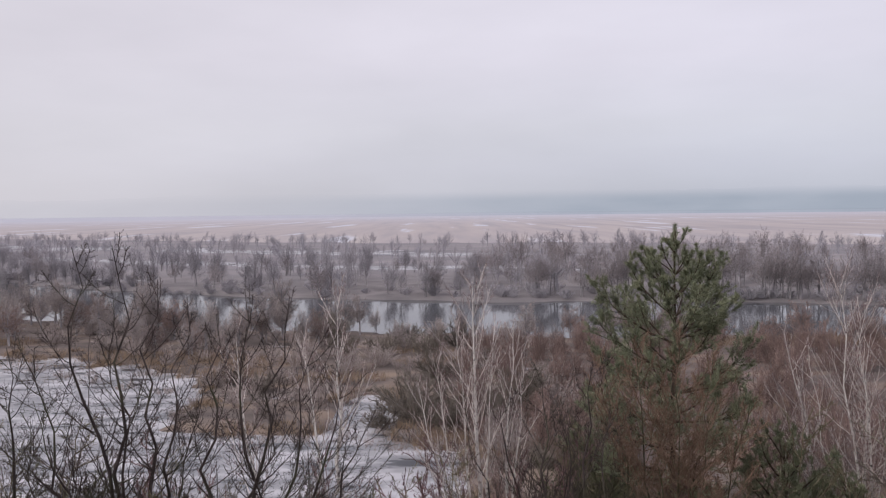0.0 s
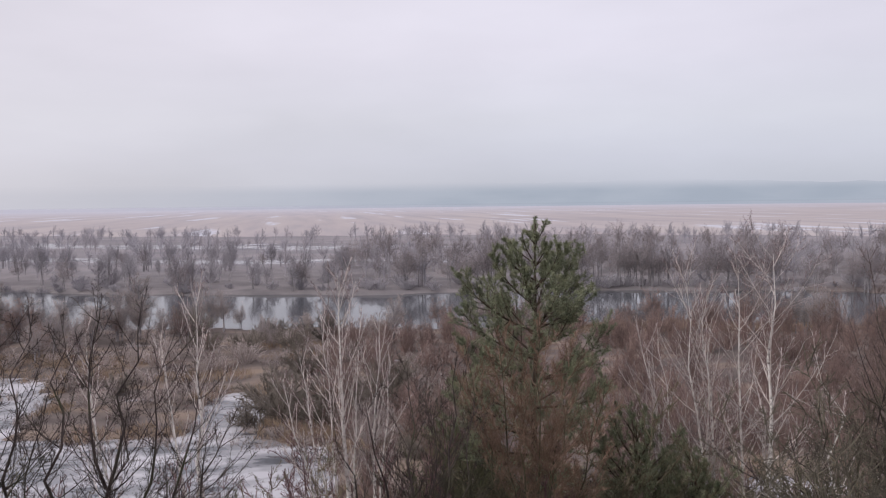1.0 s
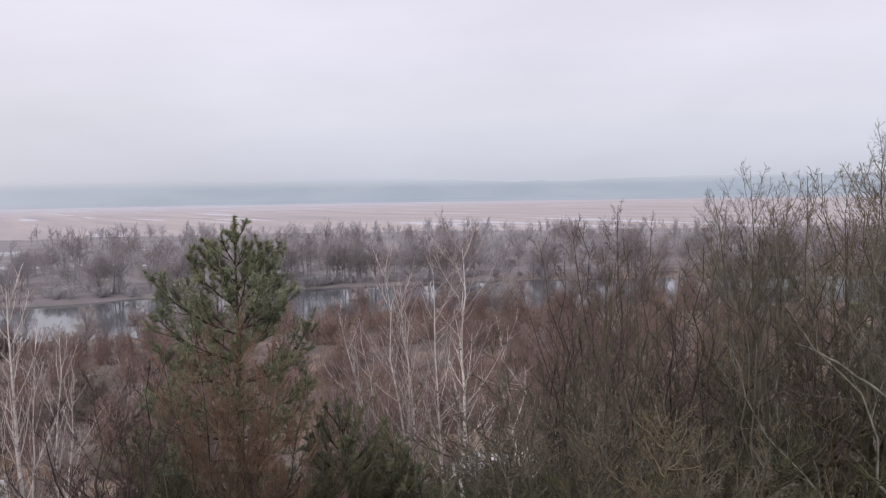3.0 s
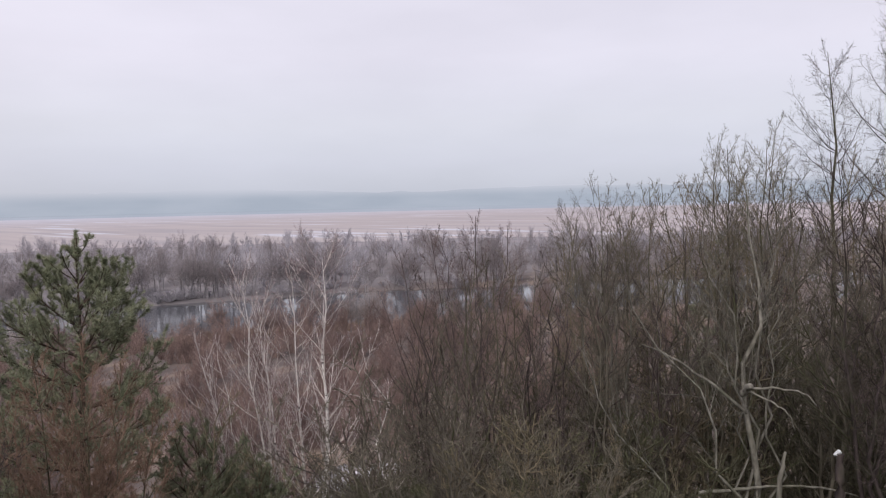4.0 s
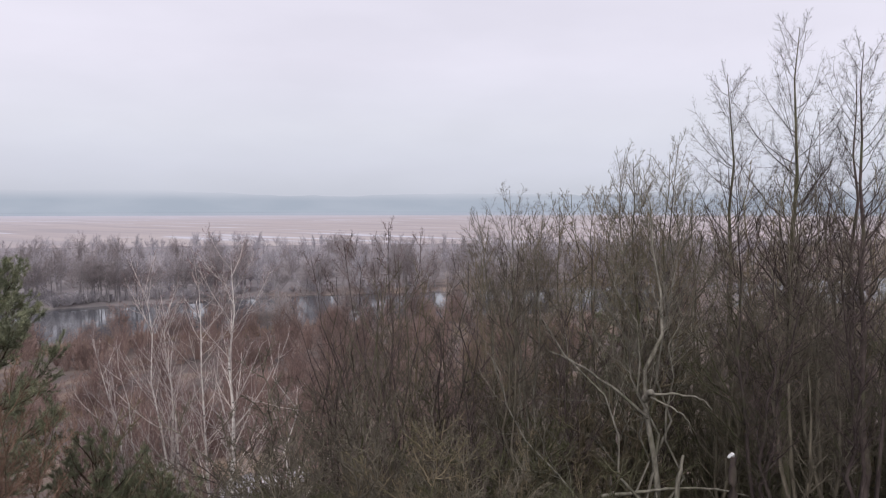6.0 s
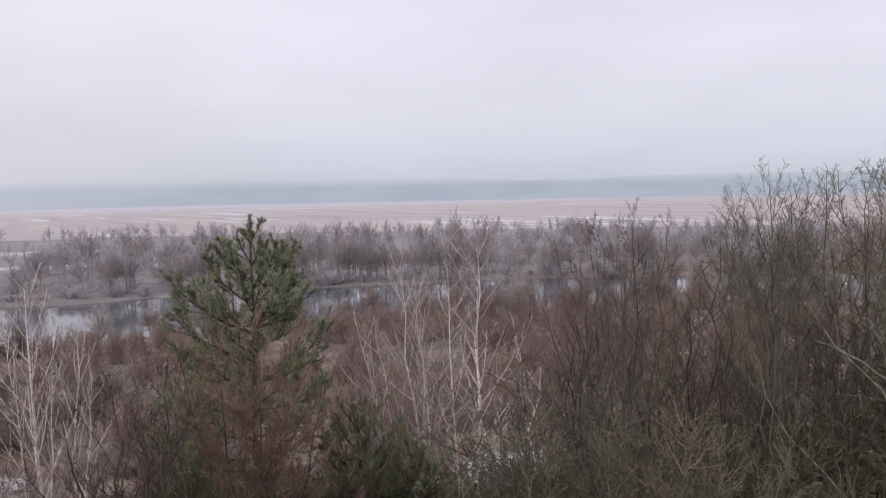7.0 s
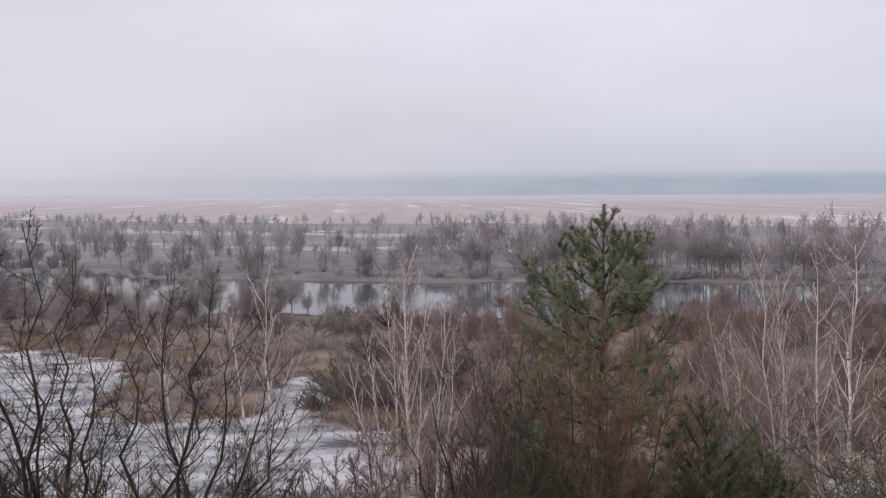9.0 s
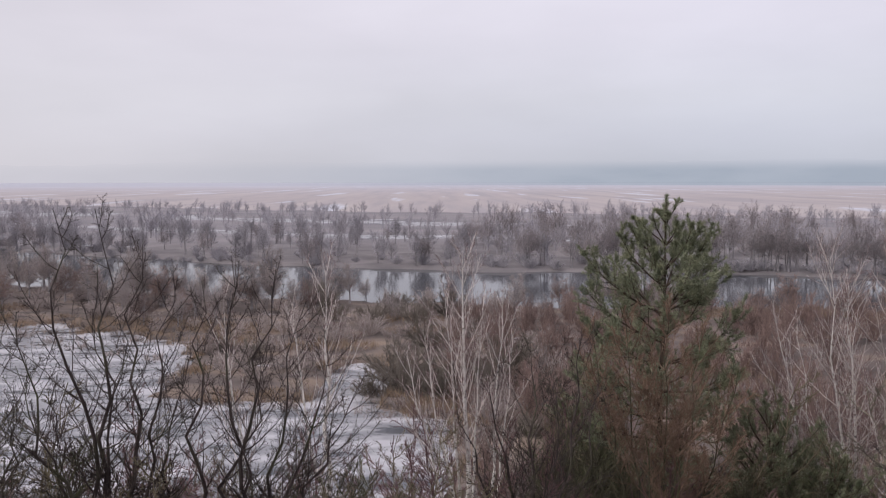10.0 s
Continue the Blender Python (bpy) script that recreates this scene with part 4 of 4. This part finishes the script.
def far_tree_proto(seed, tall, twigs, wide, name="riverside_tree", label="misty grey leafless riverside tree", group="far bank trees", stems=1, thick=0.016, limbs=44, n=(9, 8), woody="hazed_bark"):
    root = tagged(new(name), label, "tree", group)
    wood, crown = dome(np.random.default_rng(seed), tall, stems, limbs, n, thick, wide)
    part("trunk", mesh_of("trunk", *wood, [MAT[woody]]), root)
    tagged(part("crown", mesh_of("crown", *crown, [MAT[twigs]]), root), kind="stuff")
    return root


rng = np.random.default_rng(70)
wb = ("willow_bush", "brown leafless willow bush on the flood plain", "bush", "flood plain bushes")
rb = ("birch_scrub", "reddish leafless birch scrub on the flood plain", "bush", "flood plain scrub")
ob_ = ("olive_willow", "dense dull olive willow bush by the frozen hollow", "bush", "dense willow bushes")
willows = [bush_proto(71, "willow_twig", 2.6, 4.6, 18, *wb), bush_proto(72, "willow_twig", 3.4, 4.0, 16, *wb)]
scrubs = [bush_proto(73, "red_twig", 4.6, 4.4, 18, *rb), bush_proto(74, "red_twig", 5.8, 4.2, 16, *rb)]
olives = [bush_proto(75, "olive_twig", 3.2, 5.8, 34, *ob_, n=(6, 6)), bush_proto(76, "olive_twig", 2.4, 5.0, 30, *ob_, n=(6, 6))]
nb = ("bank_tree", "brown leafless alder on the near river bank", "near bank trees")
bank = [far_tree_proto(77, 9.0, "willow_twig", 0.28, *nb, 2, 0.018), far_tree_proto(78, 7.5, "red_twig", 0.34, *nb, 3, 0.018),
        far_tree_proto(79, 10.0, "willow_twig", 0.25, *nb, 1, 0.018)]


def dry(x, y, edge=3.0):
    return 0.1 < ground_at(x, y) < 2.5 and y < river_mid(x) - 27 - edge and pond(x, y) < -0.05


made = 0
while made < 225:
    x, y = rng.uniform(-115, 18), rng.uniform(66, 170)
    if dry(x, y) and lumps(x, y, 26, 9) > -0.45:
        spread(x, y, rng.uniform(0.55, 1.15), rng.uniform(0, 360), willows[made % 2], 0)
        made += 1
made = 0
while made < 300:
    x, y = rng.uniform(2, 112), rng.uniform(38, 128)
    if dry(x, y) and y > 0.3 * x + 30:
        spread(x, y, rng.uniform(0.6, 1.15), rng.uniform(0, 360), scrubs[made % 2], 0)
        made += 1
for x, y, size in ((-3.0, 77.5, 1.5), (-5.5, 79, 1.1), (0.8, 76, 1.5), (4.5, 78, 1.6), (1.5, 82, 1.6), (-4, 84, 1.4), (7.5, 84, 1.5), (-9, 115, 1.5), (-3, 113, 1.3), (-15, 117, 1.3), (-22, 93, 1.0), (-27, 98, 1.0),
                   (10, 75, 1.3), (9, 92, 1.4), (-6, 126, 1.4), (2, 124, 1.4), (-18, 128, 1.4), (6, 104, 1.3), (-1, 98, 1.1), (13, 68, 1.1), (8, 64, 0.9)):
    spread(x, y, size, rng.uniform(0, 360), olives[int(rng.integers(2))], 0)
for k in range(70):
    x, y = rng.uniform(1, 52), rng.uniform(46, 84)
    if dry(x, y):
        spread(x, y, rng.uniform(0.35, 0.8), rng.uniform(0, 360), (scrubs + willows)[k % 4], 0)
made = 0
while made < 120:
    x = rng.uniform(-150, 120) if made % 2 else rng.uniform(-130, -25)
    y = river_mid(x) - rng.uniform(30, 46 if x > -25 else 60)
    if dry(x, y, 1.5) and not -22 < x < 4:
        spread(x, y, rng.uniform(0.55, 1.1), rng.uniform(0, 360), bank[int(rng.integers(3))], 0)
        made += 1
for k in range(26):
    x = rng.uniform(-58, -13)
    y = river_mid(x) - rng.uniform(30.5, 46)
    spread(x, y, rng.uniform(0.4, 0.8), rng.uniform(0, 360), bank[int(rng.integers(3))], 0)
made = 0
while made < 36:
    x = rng.uniform(105, 235)
    y = river_mid(x) - rng.uniform(44, 75)
    if 0.1 < ground_at(x, y) < 2.5:
        spread(x, y, rng.uniform(0.8, 1.3), rng.uniform(0, 360), bank[int(rng.integers(3))], 0)
        made += 1
for x, y, size in ((-17, 139, 0.75), (-12, 136, 0.5), (3, 133, 0.5), (-1, 131, 0.4), (21, 131, 0.8), (27, 128, 0.7)):
    spread(x, y, size, 40 * x, bank[int(rng.integers(3))], 0)
for x, y, size in ((-9.5, 75, 0.6), (-7, 73, 0.5), (-4.5, 71, 0.45), (-1, 71, 0.55), (-12, 78, 0.7), (-6, 76.5, 0.6), (-46, 102, 0.8), (-51, 105, 0.7), (-57, 109, 0.8), (-40, 98, 0.7), (-34, 95, 0.7)):
    spread(x, y, size, 50 * x, willows[0], 0)
made = 0
while made < 34:
    x, y = rng.uniform(-85, 2), rng.uniform(52, 112)
    if 0.02 < pond(x, y) < 0.42:
        spread(x, y, rng.uniform(0.3, 0.62), rng.uniform(0, 360), willows[made % 2], 0)
        made += 1
drop(willows + scrubs + olives + bank)


def reed_material():
    m, t, b = material("dry_reed", 0.9, 0.15)
    col = ramp(t, noise_at(t, 0.8, 5), (0.3, (0.24, 0.175, 0.125)), (0.7, (0.41, 0.31, 0.23)))
    t.links.new(col, b.inputs["Base Color"])
    return m


REED = reed_material()


def reed_bed(x, y, wide, deep, count, tall, seed):
    """Dry reed blades over an oval patch."""
    r = np.random.default_rng(seed)
    a, s = r.random(count) * 6.283, np.sqrt(r.random(count))
    px, py = wide * s * np.cos(a), deep * s * np.sin(a)
    base = np.stack([px, py, height(x + px, y + py) - ground_at(x, y)], 1)
    tip = base + np.stack([r.normal(0, 0.3, count), r.normal(0, 0.3, count), tall * r.uniform(0.5, 1.1, count)], 1)
    w = np.stack([np.cos(a * 7), np.sin(a * 7), 0 * a], 1) * 0.03
    v = np.stack([base - w, base + w, tip], 1).reshape(-1, 3)
    ob = new("reed_bed", mesh_of("reed_bed", v, np.arange(3 * count).reshape(-1, 3), [REED], smooth=False))
    ob.location = (x, y, ground_at(x, y))
    return tagged(ob, "patch of dry tan reeds on the flood plain", "reeds", kind="stuff")


for k, (x, y, w, d) in enumerate(((-52, 116, 20, 4), (-30, 103, 8, 3), (-8, 90, 6, 2.5), (-14, 99, 7, 3), (2, 108, 9, 3), (-5, 118, 7, 3), (52, 122, 16, 5), (34, 84, 7, 3), (80, 118, 18, 5), (-85, 130, 18, 4), (-2, 72, 5, 1.5), (-28, 112, 9, 3), (-9, 76, 6, 3), (-3, 73, 6, 3), (-46, 104, 12, 3), (-60, 112, 12, 3))):
    reed_bed(x, y, w, d, int(40 * w * d), 1.1, 200 + k)

rng = np.random.default_rng(99)
made = 0
while made < 95:
    x, y = rng.uniform(-100, 48), rng.uniform(46, 122)
    if -0.12 < pond(x, y) < 0.22:
        reed_bed(x, y, rng.uniform(1.0, 3.5), rng.uniform(0.6, 1.6), 170, 0.8, 300 + made)
        made += 1

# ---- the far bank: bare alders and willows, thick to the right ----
fars = [far_tree_proto(81 + k, (12.5, 14, 15, 12.5, 15.5)[k], ("hazed_twig", "hazed_twig_brown", "hazed_twig", "hazed_twig_brown", "hazed_twig_brown")[k], (0.26, 0.30, 0.25, 0.34, 0.31)[k], stems=(1, 2, 2, 3, 2)[k]) for k in range(5)]
brush = [bush_proto(87, "hazed_twig", 2.6, 5.4, 20, "sallow_bush", "grey leafless sallow bush on the far bank", "bush", "far bank bushes", thick=0.05)]
made = 0
while made < 330:
    x = rng.uniform(-230, 30) if made % 2 else rng.uniform(15, 240)
    front = rng.random() < 0.5
    d = rng.uniform(0.5, 11) if front else rng.uniform(15, 90 if x < 25 else 140)
    y = far_shore(x) + d
    if x < 25 and (far_pond(x, y) > 0.1 or lumps(x, y * 0.5, 34, 11) < -0.5):
        continue
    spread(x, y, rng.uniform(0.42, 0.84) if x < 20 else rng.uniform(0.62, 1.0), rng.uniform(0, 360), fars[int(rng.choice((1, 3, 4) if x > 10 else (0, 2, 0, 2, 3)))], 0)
    made += 1
for k in range(190):
    x = rng.uniform(-230, 230)
    y = far_shore(x) + 0.3 + 22 * rng.random() ** 2
    if far_pond(x, y) < 0.2:
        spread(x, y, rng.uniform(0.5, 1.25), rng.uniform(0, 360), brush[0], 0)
drop(fars + brush)


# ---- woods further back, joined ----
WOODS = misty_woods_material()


def far_woods(seed, count, x0, x1, d0, d1):
    r = np.random.default_rng(seed)
    kinds = [joined(*dome(np.random.default_rng(seed + 100 * k), 10.0, 1 + k % 2, 16, (5, 1), 0.042, 0.27 + 0.03 * k)) for k in range(4)]
    lots = []
    for c in range(count):
        v, q = kinds[c % 4]
        x = r.uniform(x0, x1)
        y = far_shore(x) + r.uniform(d0, d1)
        size, turn = (r.uniform(0.65, 1.05) if x < 20 else r.uniform(0.7, 1.2)), r.random() * 6.283
        w = v * size
        lots.append((np.stack([x + w[:, 0] * math.cos(turn) - w[:, 1] * math.sin(turn), y + w[:, 0] * math.sin(turn) + w[:, 1] * math.cos(turn), w[:, 2] + ground_at(x, y) - 0.3], 1), q))
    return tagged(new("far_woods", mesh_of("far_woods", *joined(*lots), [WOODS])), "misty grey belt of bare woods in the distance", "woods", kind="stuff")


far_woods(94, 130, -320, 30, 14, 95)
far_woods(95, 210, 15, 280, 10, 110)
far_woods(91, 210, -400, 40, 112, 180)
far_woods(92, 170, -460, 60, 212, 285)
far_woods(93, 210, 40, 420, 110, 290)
